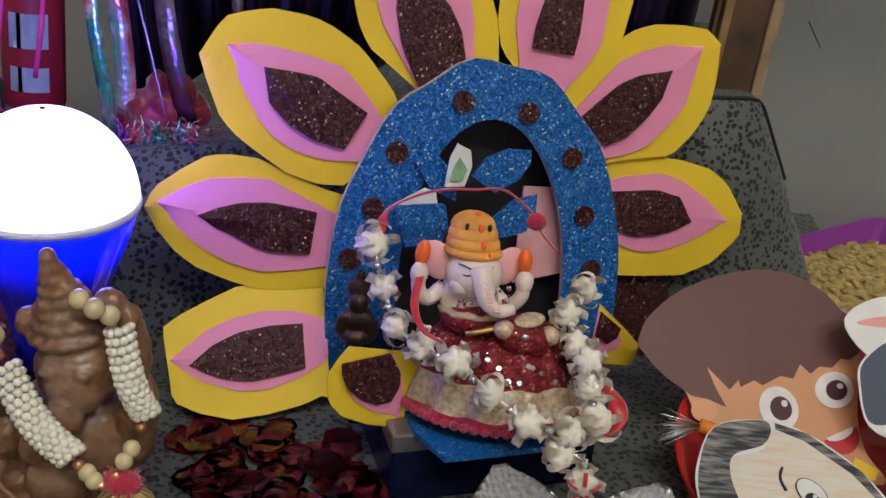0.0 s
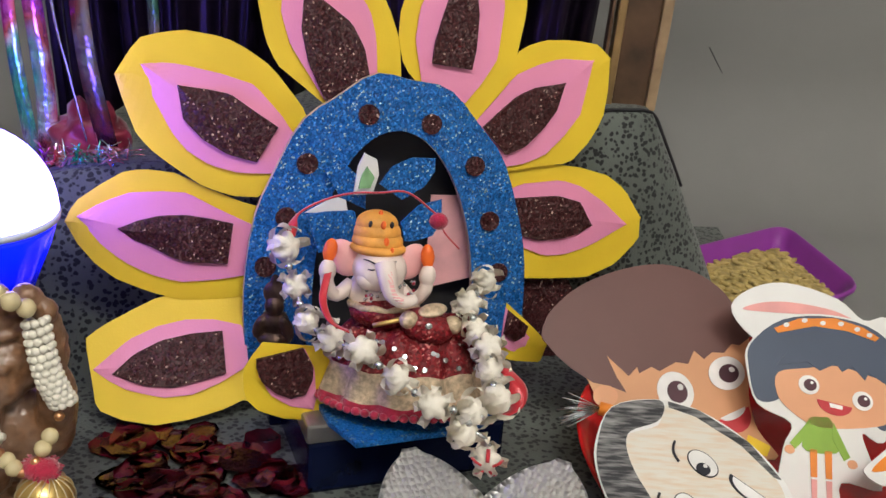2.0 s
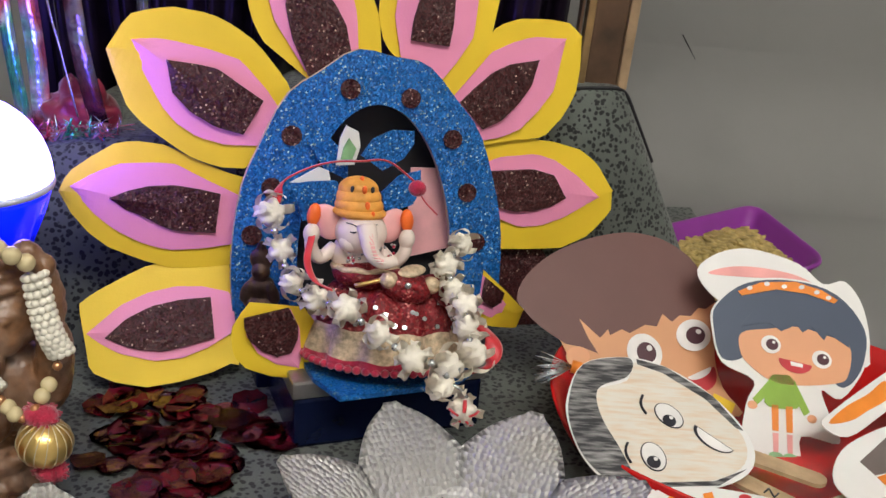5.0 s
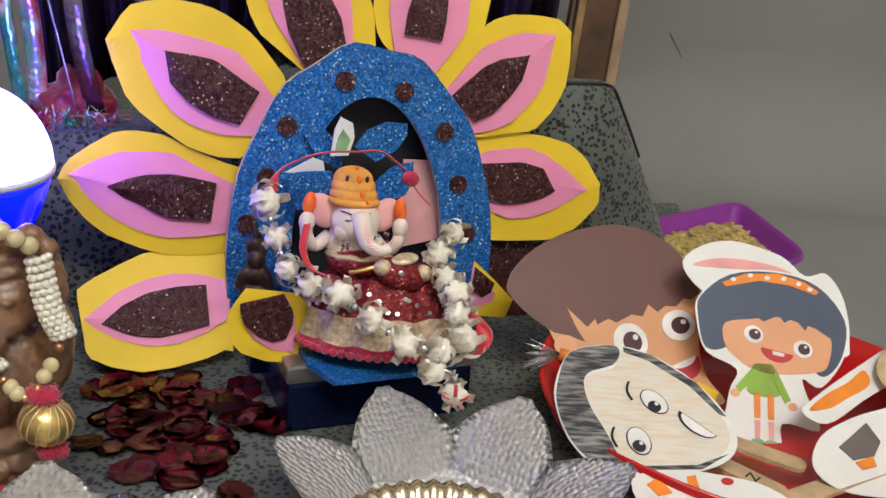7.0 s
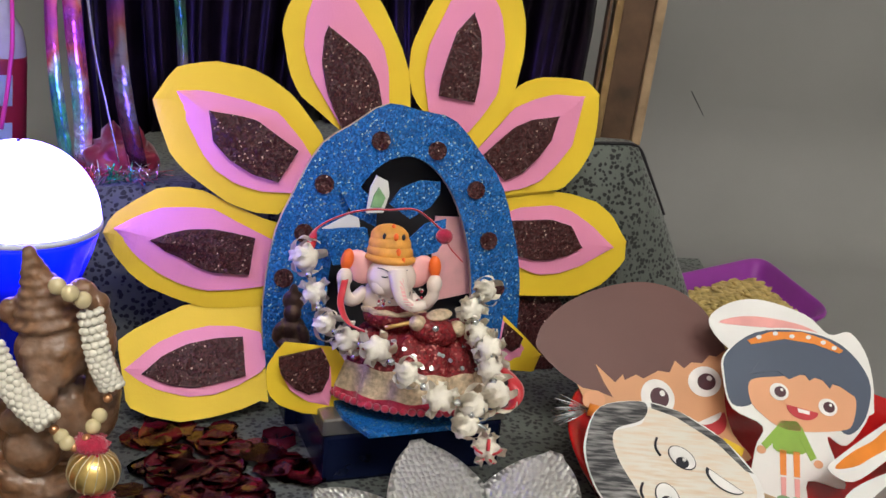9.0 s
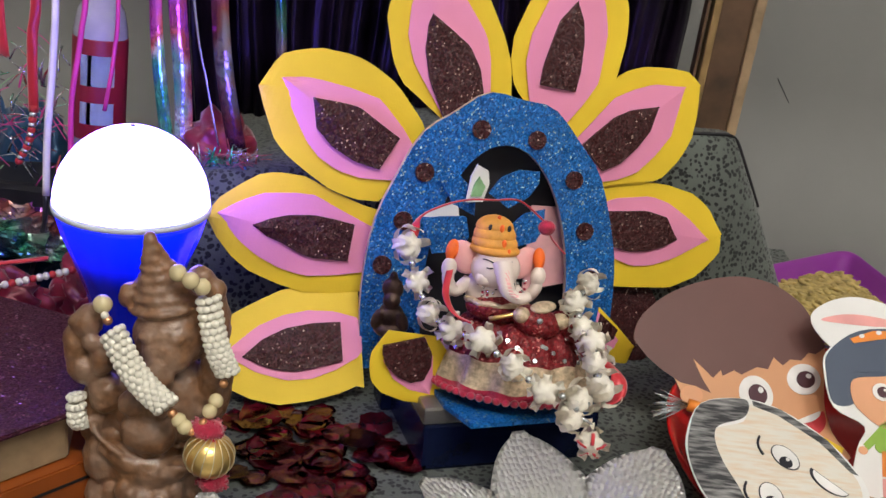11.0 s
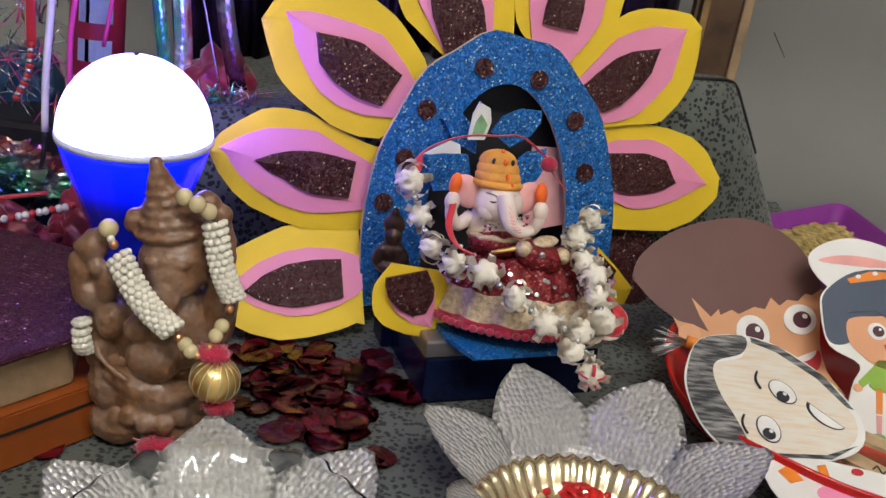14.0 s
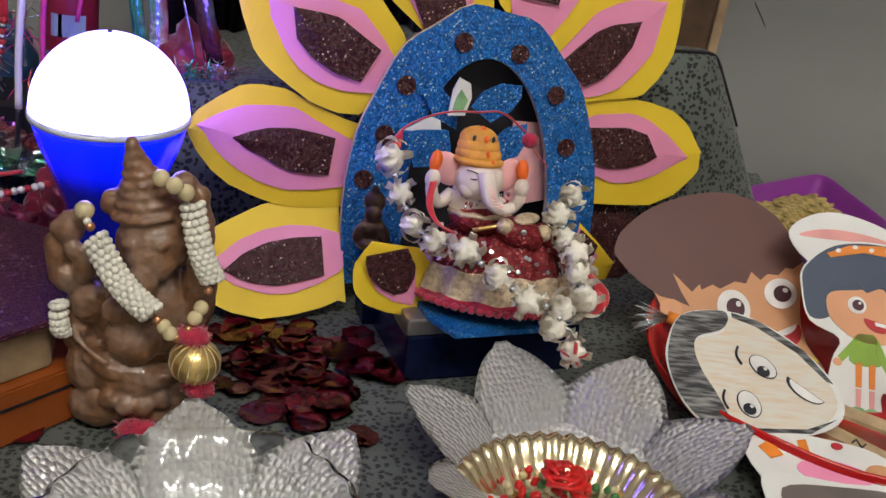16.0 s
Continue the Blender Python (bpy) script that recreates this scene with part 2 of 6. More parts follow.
RED_RIBBON = material("red_satin", (0.55, 0.018, 0.03), 0.35, 0, 0.1, sheen=0.4)
RED_DRESS = glitter("red_sequin_cloth", (0.20, 0.005, 0.010), (0.90, 0.30, 0.28), 0.07, 1000.0, 0.9, 0.35)
LACE = material("gold_net_lace", (0.60, 0.47, 0.32), 0.5, 0.35, 0.35, 420, 0.8, 900)
SKIN = material("white_painted_plaster", (0.78, 0.66, 0.60), 0.45, 0, 0.06, 90)
EAR = material("pink_painted_plaster", (0.82, 0.42, 0.42), 0.45, 0, 0.1, 90)
ORANGE = material("orange_painted_plaster", (0.76, 0.34, 0.06), 0.6, 0, 0.2, 140, 0.5, 500)
ORANGE_HOT = material("orange_bangle", (0.95, 0.16, 0.02), 0.5)
INK = material("dark_paint", (0.02, 0.02, 0.03), 0.5)
JEWEL = material("silver_flecks", (0.62, 0.66, 0.68), 0.25, 0.9, 0.3, 300)
BUD = material("ivory_fabric_bud", (0.86, 0.81, 0.71), 0.6, 0, 0.07, 200, 0.4, 900, per_object=0.06)
BRONZE = material("dark_bronze", (0.09, 0.055, 0.04), 0.42, 0.7, 0.5, 160, 0.6, 500)
SILVER_PAPER = material("crumpled_silver_paper", (0.42, 0.40, 0.38), 0.3, 0.8, 0.25, 60, 0.9, 120)
NAVY = material("dark_blue_foil", (0.008, 0.015, 0.06), 0.22, 0.5, 0.4, 30, 0.3, 80)
SILVER = hammered("embossed_silver_card", (0.92, 0.91, 0.89))
BRASS_DISH = material("polished_brass", (0.84, 0.71, 0.46), 0.20, 0.95, 0.05, 80)
GLASS = glass("clear_pressed_glass", (0.98, 0.99, 0.99), 0.05)
RED_PLASTIC = material("glossy_red_plastic", (0.55, 0.012, 0.012), 0.2, 0, 0.05, clear=0.5)
PLUM_PLASTIC = material("purple_plastic", (0.26, 0.035, 0.30), 0.35, 0, 0.06)
SNACK = material("golden_crumbs", (0.46, 0.34, 0.12), 0.8, 0, 0.4, 160, 0.9, 400, per_object=0.3)
PETAL_RED = material("dried_maroon_petal", (0.080, 0.003, 0.008), 0.22, 0, 0.6, 120, 0.8, 260, clear=0.5, per_object=0.45)
ORANGE_BOX = material("orange_lacquer", (0.30, 0.070, 0.012), 0.35, 0, 0.15, 30)
TEAL = material("teal_satin", (0.004, 0.055, 0.13), 0.3, 0.2, 0.3, 40, 0.5, 90, sheen=0.5)
CRIMSON_SATIN = material("crimson_satin", (0.22, 0.010, 0.035), 0.32, 0.15, 0.5, 50, 0.6, 100, sheen=0.3)
WIRE_WHITE = material("white_flex", (0.75, 0.73, 0.62), 0.45)
WIRE_BLACK = material("black_flex", (0.012, 0.012, 0.015), 0.4)
PINK_CORD = material("magenta_cord", (0.65, 0.05, 0.25), 0.5)
RED_LABEL = material("red_printed_label", (0.26, 0.012, 0.03), 0.4)
PALE_LABEL = material("pale_blue_label", (0.55, 0.68, 0.80), 0.4)
PLASTIC_CLEAR = material("cloudy_bottle_plastic", (0.42, 0.40, 0.46), 0.25, 0, 0.1, clear=0.5)
# printed card colours
PAPER = material("white_card", (0.80, 0.79, 0.77), 0.6, 0, 0.03, 50)
HAIR_BROWN = material("brown_print", (0.135, 0.058, 0.050), 0.5, 0, 0.05, 30)
FACE_TAN = material("tan_print", (0.66, 0.33, 0.165), 0.5, 0, 0.06, 30)
FACE_PEACH = material("peach_print", (0.74, 0.36, 0.19), 0.5, 0, 0.04, 30)
HAIR_SLATE = material("slate_blue_print", (0.062, 0.083, 0.13), 0.5, 0, 0.05, 30)
CRAYON_SKIN = crayon("crayon_peach", (0.74, 0.70, 0.62), (0.72, 0.52, 0.34), 50, 0.42, 0.80)
CRAYON_BLACK = crayon("crayon_black", (0.035, 0.035, 0.040), (0.50, 0.49, 0.48), 58, 0.42, 0.80)
PRINT_WHITE = material("print_white", (0.82, 0.80, 0.78), 0.5)
PRINT_RED = material("print_red", (0.52, 0.03, 0.04), 0.5)
PRINT_PLUM = material("print_dark_plum", (0.07, 0.018, 0.03), 0.5)
PRINT_GREEN = material("print_green", (0.26, 0.44, 0.05), 0.5)
PRINT_ORANGE = material("print_orange", (0.85, 0.26, 0.03), 0.5)
PRINT_ROSE = material("print_rose", (0.80, 0.36, 0.34), 0.5)
PRINT_GREY = material("print_grey_brown", (0.16, 0.13, 0.12), 0.5)
LEAF_GREEN = material("soft_green_print", (0.22, 0.42, 0.20), 0.5, 0, 0.3, 120)


# ---- building helpers ----
def mesh_of(bm, smooth=False):
    me = bpy.data.meshes.new("piece")
    bmesh.ops.recalc_face_normals(bm, faces=bm.faces)
    bm.to_mesh(me)
    bm.free()
    if smooth:
        me.polygons.foreach_set("use_smooth", [True] * len(me.polygons))
    return me


def part(name, bm, mat, parent=None, label="", smooth=False, m=None):
    me = bm if isinstance(bm, bpy.types.Mesh) else mesh_of(bm, smooth)
    if mat is not None and not me.materials:
        me.materials.append(mat)
    ob = new(name, me)
    if parent is not None:
        ob.parent = parent
    if m is not None:
        ob.matrix_basis = m
    if label:
        tagged(ob, label)
    return ob


def thing(name, m, label, category, group="", kind=""):
    ob = new(name)
    ob.empty_display_size = 0.01
    ob.matrix_basis = m
    return tagged(ob, label, category, group, kind)


def prism(bm, pts, z0, z1):
    lo = [bm.verts.new((x, y, z0)) for x, y in pts]
    hi = [bm.verts.new((x, y, z1)) for x, y in pts]
    bm.faces.new(lo[::-1])
    bm.faces.new(hi)
    for i in range(len(pts)):
        j = (i + 1) % len(pts)
        bm.faces.new((lo[i], lo[j], hi[j], hi[i]))
    return bm


def box_bm(sx, sy, sz, bevel=0.0, centre=(0, 0, 0)):
    bm = bmesh.new()
    bmesh.ops.create_cube(bm, size=1)
    bmesh.ops.scale(bm, vec=(sx, sy, sz), verts=bm.verts)
    if bevel:
        bmesh.ops.bevel(bm, geom=bm.edges[:], offset=bevel, segments=2, affect="EDGES", profile=0.6)
    bmesh.ops.translate(bm, vec=centre, verts=bm.verts)
    return bm


def lathe(bm, profile, n=40, closed=False):
    rings = [[bm.verts.new((r * math.cos(2 * math.pi * i / n), r * math.sin(2 * math.pi * i / n), z)) for i in range(n)] for r, z in profile]
    pairs = list(zip(rings, rings[1:]))
    if closed:
        pairs.append((rings[-1], rings[0]))
    for a, b in pairs:
        for i in range(n):
            j = (i + 1) % n
            bm.faces.new((a[i], a[j], b[j], b[i]))
    if not closed:
        bm.faces.new(rings[0][::-1])
        bm.faces.new(rings[-1])
    return bm


def blob(bm, c, r, m=None, u=16, v=10, mat=0):
    """An ellipsoid of radii r at c, turned by m."""
    got = bmesh.ops.create_uvsphere(bm, u_segments=u, v_segments=v, radius=1)
    t = Matrix.Translation(c) @ (m or Matrix()) @ Matrix.Diagonal((*r, 1))
    bmesh.ops.transform(bm, matrix=t, verts=got["verts"])
    for f in {f for w in got["verts"] for f in w.link_faces}:
        f.material_index, f.smooth = mat, True
    return bm


def smooth_path(pts, steps=6):
    out = []
    p = [Vector(q) for q in pts]
    p = [2 * p[0] - p[1]] + p + [2 * p[-1] - p[-2]]
    for i in range(1, len(p) - 2):
        a, b, c, d = p[i - 1:i + 3]
        for k in range(steps):
            t = k / steps
            out.append(0.5 * (2 * b + (c - a) * t + (2 * a - 5 * b + 4 * c - d) * t * t + (3 * b - 3 * c + d - a) * t ** 3))
    return out + [p[-2]]


def tube(bm, pts, r, n=8, flat=1.0, mat=0):
    pts = [Vector(q) for q in pts]
    rings = []
    for i, q in enumerate(pts):
        d = (pts[min(i + 1, len(pts) - 1)] - pts[max(i - 1, 0)]).normalized()
        s = d.cross(Vector((0, 0.3, 1))).normalized()
        w = s.cross(d)
        rad = r(i / (len(pts) - 1)) if callable(r) else r
        rings.append([bm.verts.new(q + rad * (math.cos(2 * math.pi * k / n) * s + flat * math.sin(2 * math.pi * k / n) * w)) for k in range(n)])
    fs = []
    for a, b in zip(rings, rings[1:]):
        for k in range(n):
            j = (k + 1) % n
            fs.append(bm.faces.new((a[k], a[j], b[j], b[k])))
    fs += [bm.faces.new(rings[0][::-1]), bm.faces.new(rings[-1])]
    for f in fs:
        f.material_index, f.smooth = mat, True
    return bm


def ellipse(cx, cy, a, b, turn=0.0, n=24, lo=0.0, hi=360.0):
    out = []
    steps = n if hi - lo >= 360 else n + 1
    for i in range(steps):
        t = radians(lo + (hi - lo) * i / n)
        x, y = a * math.cos(t), b * math.sin(t)
        s, c = math.sin(radians(turn)), math.cos(radians(turn))
        out.append((cx + x * c - y * s, cy + x * s + y * c))
    return out


def frame_of(o, right, up):
    r = Vector(right).normalized()
    n = r.cross(Vector(up)).normalized()
    u = n.cross(r)
    m = Matrix((r, u, n)).transposed().to_4x4()
    m.translation = o
    return m


# ---- the setting ----
def smooth01(t):
    t = min(1.0, max(0.0, t))
    return t * t * (3 - 2 * t)


def cloth_height(x, y):
    """The table cloth: flat in front, drawn up over a support behind the paper flower."""
    h = min(0.128, max(0.090, 0.095 + 0.11 * (x + 0.10)))
    behind = y - (0.827 + 0.31 * (x - 0.04))
    rise = smooth01((behind - 0.010) / 0.036)
    side = 1 - min(1.0, max(0.0, (x - 0.206) / 0.064)) ** 1.10
    side *= smooth01((x + 0.150) / 0.045)
    fold = 0.0016 * math.sin(46 * x + 21 * y) * rise + 0.0012 * noise.noise(Vector((x * 16, y * 16, 0)))
    return h * rise * side + fold


bm = bmesh.new()
NX, NY = 150, 150
vs = []
for j in range(NY + 1):
    for i in range(NX + 1):
        x, y = -0.62 + 0.925 * i / NX, 0.05 + 1.06 * (j / NY) ** 0.8
        vs.append(bm.verts.new((x, y, cloth_height(x, y))))
for j in range(NY):
    for i in range(NX):
        a = j * (NX + 1) + i
        bm.faces.new((vs[a], vs[a + 1], vs[a + NX + 2], vs[a + NX + 1]))
cloth = part("table_cloth", bm, CLOTH, smooth=True)
tagged(cloth, "dark grey-green cotton cloth with small black speckles, spread over the table", "tablecloth", kind="structure")
bm = bmesh.new()
tube(bm, smooth_path([(x, 0.876 + 0.31 * (x - 0.04), cloth_height(x, 0.876 + 0.31 * (x - 0.04)) + 0.0008) for x in (0.165, 0.180, 0.192, 0.202, 0.208, 0.214, 0.222, 0.230)], 6), 0.0018, 8, 0.6)
part("hem", bm, BLACK, cloth, "dark stitched hem")

part("table", box_bm(1.9, 1.23, 0.03, 0.004, (0.15, 0.62, -0.0205)), WALL)
tagged(bpy.data.objects["table"], "grey stone ledge that carries the cloth and the tray", "table", kind="structure")


def room_wall(name, size, centre, label, paint=BOUNCE_PAINT):
    tagged(part(name, box_bm(*size, 0, centre), paint), label, "wall", kind="structure")


room_wall("wall_north", (4.2, 0.1, 2.8), (0.2, 1.29, 0.6), "plain grey painted plaster wall, slightly scuffed", WALL)
# unseen walls and ceiling, added to enclose the lamp and bounce its light
room_wall("wall_south", (4.2, 0.1, 2.8), (0.2, -2.05, 0.6), "unseen pale wall added to bounce lamp light")
room_wall("wall_west", (0.1, 3.3, 2.8), (-1.95, -0.44, 0.6), "unseen pale wall added to bounce lamp light")
room_wall("wall_east", (0.1, 3.3, 2.8), (2.35, -0.44, 0.6), "unseen pale wall added to bounce lamp light")
tagged(part("floor", box_bm(4.4, 3.4, 0.1, 0, (0.2, -0.44, -0.85)), WALL), "plain grey floor", "floor", kind="structure")
tagged(part("ceiling", box_bm(4.4, 3.4, 0.1, 0, (0.2, -0.44, 2.05)), CEILING), "unseen white ceiling added to bounce lamp light", "ceiling", kind="structure")
lampholder = thing("tube_light", pose(*TUBE_AT), "lit white fluorescent tube under the ceiling", "lamp")
bm = bmesh.new()
tube(bm, [(-0.6, 0, 0), (-0.2, 0, 0), (0.2, 0, 0), (0.6, 0, 0)], 0.018, 14)
part("tube", bm, TUBE, lampholder, "glowing white tube")
for x in (-0.615, 0.615):
    part("end_cap", box_bm(0.03, 0.045, 0.05, 0.004, (x, 0, 0.004)), CEILING, lampholder)
for x in (-0.4, 0.4):
    part("hanger", box_bm(0.012, 0.012, 2.0 - TUBE_AT[2] - 0.02, 0.001, (x, 0, (2.0 - TUBE_AT[2]) / 2 + 0.01)), CEILING, lampholder)
bm = bmesh.new()
tube(bm, smooth_path([(0.307, 1.2398, 0.114), (0.318, 1.2398, 0.098), (0.333, 1.2398, 0.076)], 5), 0.0005, 5)
part("scratch", bm, BLACK, bpy.data.objects["wall_north"], "thin dark scratch")

# a curve added between wall and ledge, so that their seam shades off evenly
bm = bmesh.new()
hollow = [(1.24 - 0.11 + 0.11 * math.sin(radians(a)), -0.0053 + 0.11 - 0.11 * math.cos(radians(a))) for a in range(0, 91, 6)]
ends = [[bm.verts.new((x, y, z)) for y, z in hollow] for x in (-0.79, 1.09)]
for i in range(len(hollow) - 1):
    bm.faces.new((ends[0][i], ends[1][i], ends[1][i + 1], ends[0][i + 1]))
tagged(part("wall_foot", bm, WALL, smooth=True), "grey curve added to blend the wall into the ledge", "wall", kind="structure")

# dark foil curtain behind the flower, hung in upright folds
bm = bmesh.new()
cols = []
for i in range(121):
    x = -0.155 + 0.330 * i / 120
    dy = 0.010 * math.sin(i * 0.55) + 0.006 * math.sin(i * 1.31 + 1) + 0.005 * noise.noise(Vector((i * 0.2, 0, 0)))
    cols.append([bm.verts.new((x + 0.003 * math.sin(k * 0.8 + i * 0.1), 0.985 + dy * (1 + 0.04 * k), cloth_height(x, 0.985) + 0.001 + 0.42 * k / 14)) for k in range(15)])
for a, b in zip(cols, cols[1:]):
    for k in range(14):
        bm.faces.new((a[k], b[k], b[k + 1], a[k + 1]))
ob = part("foil_curtain", bm, CURTAIN, smooth=True)
tagged(ob, "dark purple-black metallic foil curtain hanging in folds", "curtain")
ob.modifiers.new("thickness", "SOLIDIFY").thickness = 0.0006

# gilt wooden frame edge
wood = thing("picture_frame", pose(0.197, 0.952, 0.124, 3, 1.5, 0), "old dark wooden frame with worn gilt edges, standing upright", "frame")
part("stile", box_bm(0.020, 0.010, 0.40, 0.0015, (-0.002, 0.0, 0.20)), WOOD_DARK, wood)
part("inner_moulding", box_bm(0.0045, 0.014, 0.40, 0.001, (-0.014, -0.002, 0.20)), WOOD_GOLD, wood, "worn gilt moulding")
part("bead_moulding", box_bm(0.002, 0.012, 0.40, 0.0006, (-0.019, -0.001, 0.20)), WOOD_DARK, wood)
part("outer_moulding", box_bm(0.006, 0.013, 0.40, 0.0015, (0.011, -0.001, 0.20)), WOOD_PALE, wood, "pale chipped outer edge")


# ---- the paper flower with its arch ----
SHEET = frame_of((0.040, 0.8254, 0.1081), (0.9319, 0.3627, 0.0), (-0.0432, 0.1109, 0.9929))
flower = thing("paper_flower", SHEET, "large yellow and pink paper flower round a blue glitter arch", "decoration")
MM = 0.001


def along(chain, n):
    """n + 1 even steps along a chain of corners."""
    pts = [Vector(q) for q in chain]
    runs = [(b - a).length for a, b in zip(pts, pts[1:])]
    whole, out = sum(runs), []
    for k in range(n + 1):
        d, i = whole * k / n, 0
        while i < len(runs) - 1 and d > runs[i]:
            d -= runs[i]
            i += 1
        out.append(pts[i].lerp(pts[i + 1], min(1.0, d / runs[i])))
    return out


def cut_sheet(left, right, thick, lift, n=18):
    """Hand-cut paper between two scissor cuts that run from its foot to its tip (mm); lift bends it out of its plane."""
    cols = (0.0, 0.25, 0.5, 0.75, 1.0)
    bm = bmesh.new()
    grid = []
    for k, (a, b) in enumerate(zip(along(left, n), along(right, n))):
        if (a - b).length < 0.5:
            side = (a - b).normalized() if (a - b).length > 1e-6 else Vector((0.7, 0.7))
            a, b = a + 0.25 * side, b - 0.25 * side
        grid.append([(*(a.lerp(b, c) * MM), lift(k / n, 2 * c - 1)) for c in cols])
    top = [[bm.verts.new(p) for p in line] for line in grid]
    low = [[bm.verts.new((p[0], p[1], p[2] - thick)) for p in line] for line in grid]
    for a, b, e, f in zip(top, top[1:], low, low[1:]):
        for i in range(len(cols) - 1):
            bm.faces.new((a[i], a[i + 1], b[i + 1], b[i]))
            bm.faces.new((e[i], f[i], f[i + 1], e[i + 1]))
        bm.faces.new((a[0], b[0], f[0], e[0]))
        bm.faces.new((a[-1], e[-1], f[-1], b[-1]))
    for t, l in ((top[0], low[0]), (top[-1], low[-1])):
        for i in range(len(cols) - 1):
            bm.faces.new((t[i], t[i + 1], l[i + 1], l[i]))
    return bm


def petal(z, yellow, pink=None, dark=None, crease=0.0008, bow=0.001, outer=YELLOW, label=""):
    """A yellow petal with its pink layer and foam heart, each by its two cuts from foot to tip."""
    def lift(up):
        return lambda s, c: z + up - crease * abs(c) * min(1, max(0, s * 1.6 - 0.4)) - bow * s * s

    ob = part("petal", cut_sheet(*yellow, 0.0005, lift(0)), outer, flower, label or "cut yellow paper petal")
    if pink:
        part("pink_inlay", cut_sheet(*pink, 0.0005, lift(0.0014)), PINK, ob, "pink paper layer")
    if dark:
        part("glitter_inlay", cut_sheet(*dark, 0.0016, lift(0.0036)), MAROON, ob, "maroon glitter foam")
    return ob


# the lowest petal bends forward onto the cloth
petal(0.0, ([(-42, -1), (-60, 1), (-80, 1), (-92, -4), (-107, -11), (-114, -16), (-112, -30)], [(-42, -52), (-44, -50), (-54, -54), (-70, -57), (-86, -58), (-100, -54), (-111, -48), (-112, -30)]),
      ([(-42, -19), (-43, -16), (-56, -12), (-69, -11), (-82, -13), (-95, -18), (-111, -30)], [(-42, -33), (-44, -36), (-56, -42), (-69, -46), (-82, -46), (-97, -41), (-106, -35), (-111, -30)]),
      ([(-53, -18), (-67, -18), (-81, -20), (-93, -25), (-103, -33)], [(-53, -38), (-64, -40), (-77, -42), (-89, -40), (-96, -37), (-103, -33)])).matrix_basis = pose(0, -0.056, -0.005, -27, 0, 0)
petal(-0.0036, ([(-30, -15), (-40, -12), (-58, -4), (-70, 3), (-82, 5), (-92, 5), (-103, -1), (-115, -9), (-119, -17)], [(-30, -57), (-56, -58), (-71, -57), (-85, -52), (-99, -45), (-107, -38), (-115, -27), (-119, -17)]),
      ([(-32, -25), (-56, -12), (-66, -6), (-76, -5), (-91, -5), (-103, -9), (-114, -15)], [(-33, -46), (-55, -48), (-71, -48), (-83, -44), (-95, -37), (-104, -29), (-114, -15)]),
      ([(-46, -21), (-57, -18), (-67, -16), (-79, -16), (-89, -18), (-97, -21)], [(-49, -40), (-68, -38), (-75, -35), (-83, -30), (-90, -27), (-97, -21)]), 0.0016, 0.001)
petal(-0.0012, ([(-8, 20), (-13, 33), (-27, 51), (-38, 59), (-48, 64), (-66, 67), (-78, 65), (-85, 63), (-95, 48)], [(-30, -6), (-34, -9), (-46, -8), (-59, -3), (-70, 5), (-80, 13), (-87, 21), (-93, 39), (-95, 48)]),
      ([(-12, 12), (-23, 29), (-35, 43), (-50, 48), (-67, 52), (-76, 53), (-84, 52)], [(-25, 2), (-43, 3), (-56, 7), (-66, 14), (-72, 22), (-81, 41), (-84, 52)]),
      ([(-25, 24), (-35, 31), (-46, 39), (-55, 41), (-69, 43)], [(-35, 8), (-48, 12), (-59, 19), (-67, 28), (-69, 43)]), 0.0016)
petal(0.0004, ([(-2, 33), (-14, 43), (-25, 52), (-30, 63), (-34, 85), (-31, 94), (-22, 111), (-16, 118)], [(34, 45), (33, 63), (28, 77), (19, 95), (13, 104), (3, 111), (-16, 118)]),
      ([(-2, 34), (-19, 61), (-23, 75), (-22, 89), (-14, 112)], [(22, 44), (21, 65), (18, 77), (2, 100), (-14, 112)]),
      ([(-3, 35), (-11, 53), (-14, 68), (-13, 81), (-11, 86)], [(18, 45), (15, 60), (9, 71), (0, 78), (-11, 86)]))
petal(0.0012, ([(45, 40), (35, 51), (32, 64), (33, 78), (43, 100), (54, 114), (72, 123)], [(70, 22), (84, 38), (92, 53), (97, 77), (97, 92), (93, 107), (72, 123)]),
      ([(44, 41), (40, 64), (42, 78), (54, 103), (70, 117)], [(66, 34), (74, 43), (82, 55), (85, 81), (82, 97), (70, 117)]),
      ([(48, 53), (49, 62), (53, 75), (57, 86), (66, 96)], [(68, 50), (70, 60), (71, 75), (70, 86), (66, 96)]))
petal(-0.0004, ([(70, 22), (83, 40), (94, 58), (101, 62), (110, 64), (125, 64), (139, 62), (146, 55)], [(83, -2), (107, 1), (126, 2), (137, 13), (144, 25), (146, 39), (146, 55)]),
      ([(70, 22), (84, 37), (93, 47), (105, 52), (117, 55), (136, 54)], [(85, 1), (100, 3), (111, 7), (121, 16), (130, 27), (136, 54)]),
      ([(76, 22), (85, 30), (94, 37), (104, 41), (120, 43)], [(89, 8), (99, 12), (109, 21), (116, 30), (120, 43)]))
petal(-0.0030, ([(84, -1), (106, 1), (120, 1), (134, -1), (151, -6), (162, -14), (173, -30)], [(94, -58), (118, -60), (142, -61), (159, -55), (173, -42), (173, -30)]),
      ([(89, -13), (100, -8), (123, -7), (135, -11), (149, -20), (164, -33)], [(94, -38), (115, -47), (128, -47), (143, -43), (164, -33)]),
      ([(94, -15), (108, -15), (121, -15), (134, -19), (142, -32)], [(98, -34), (111, -38), (123, -38), (134, -36), (142, -32)]))
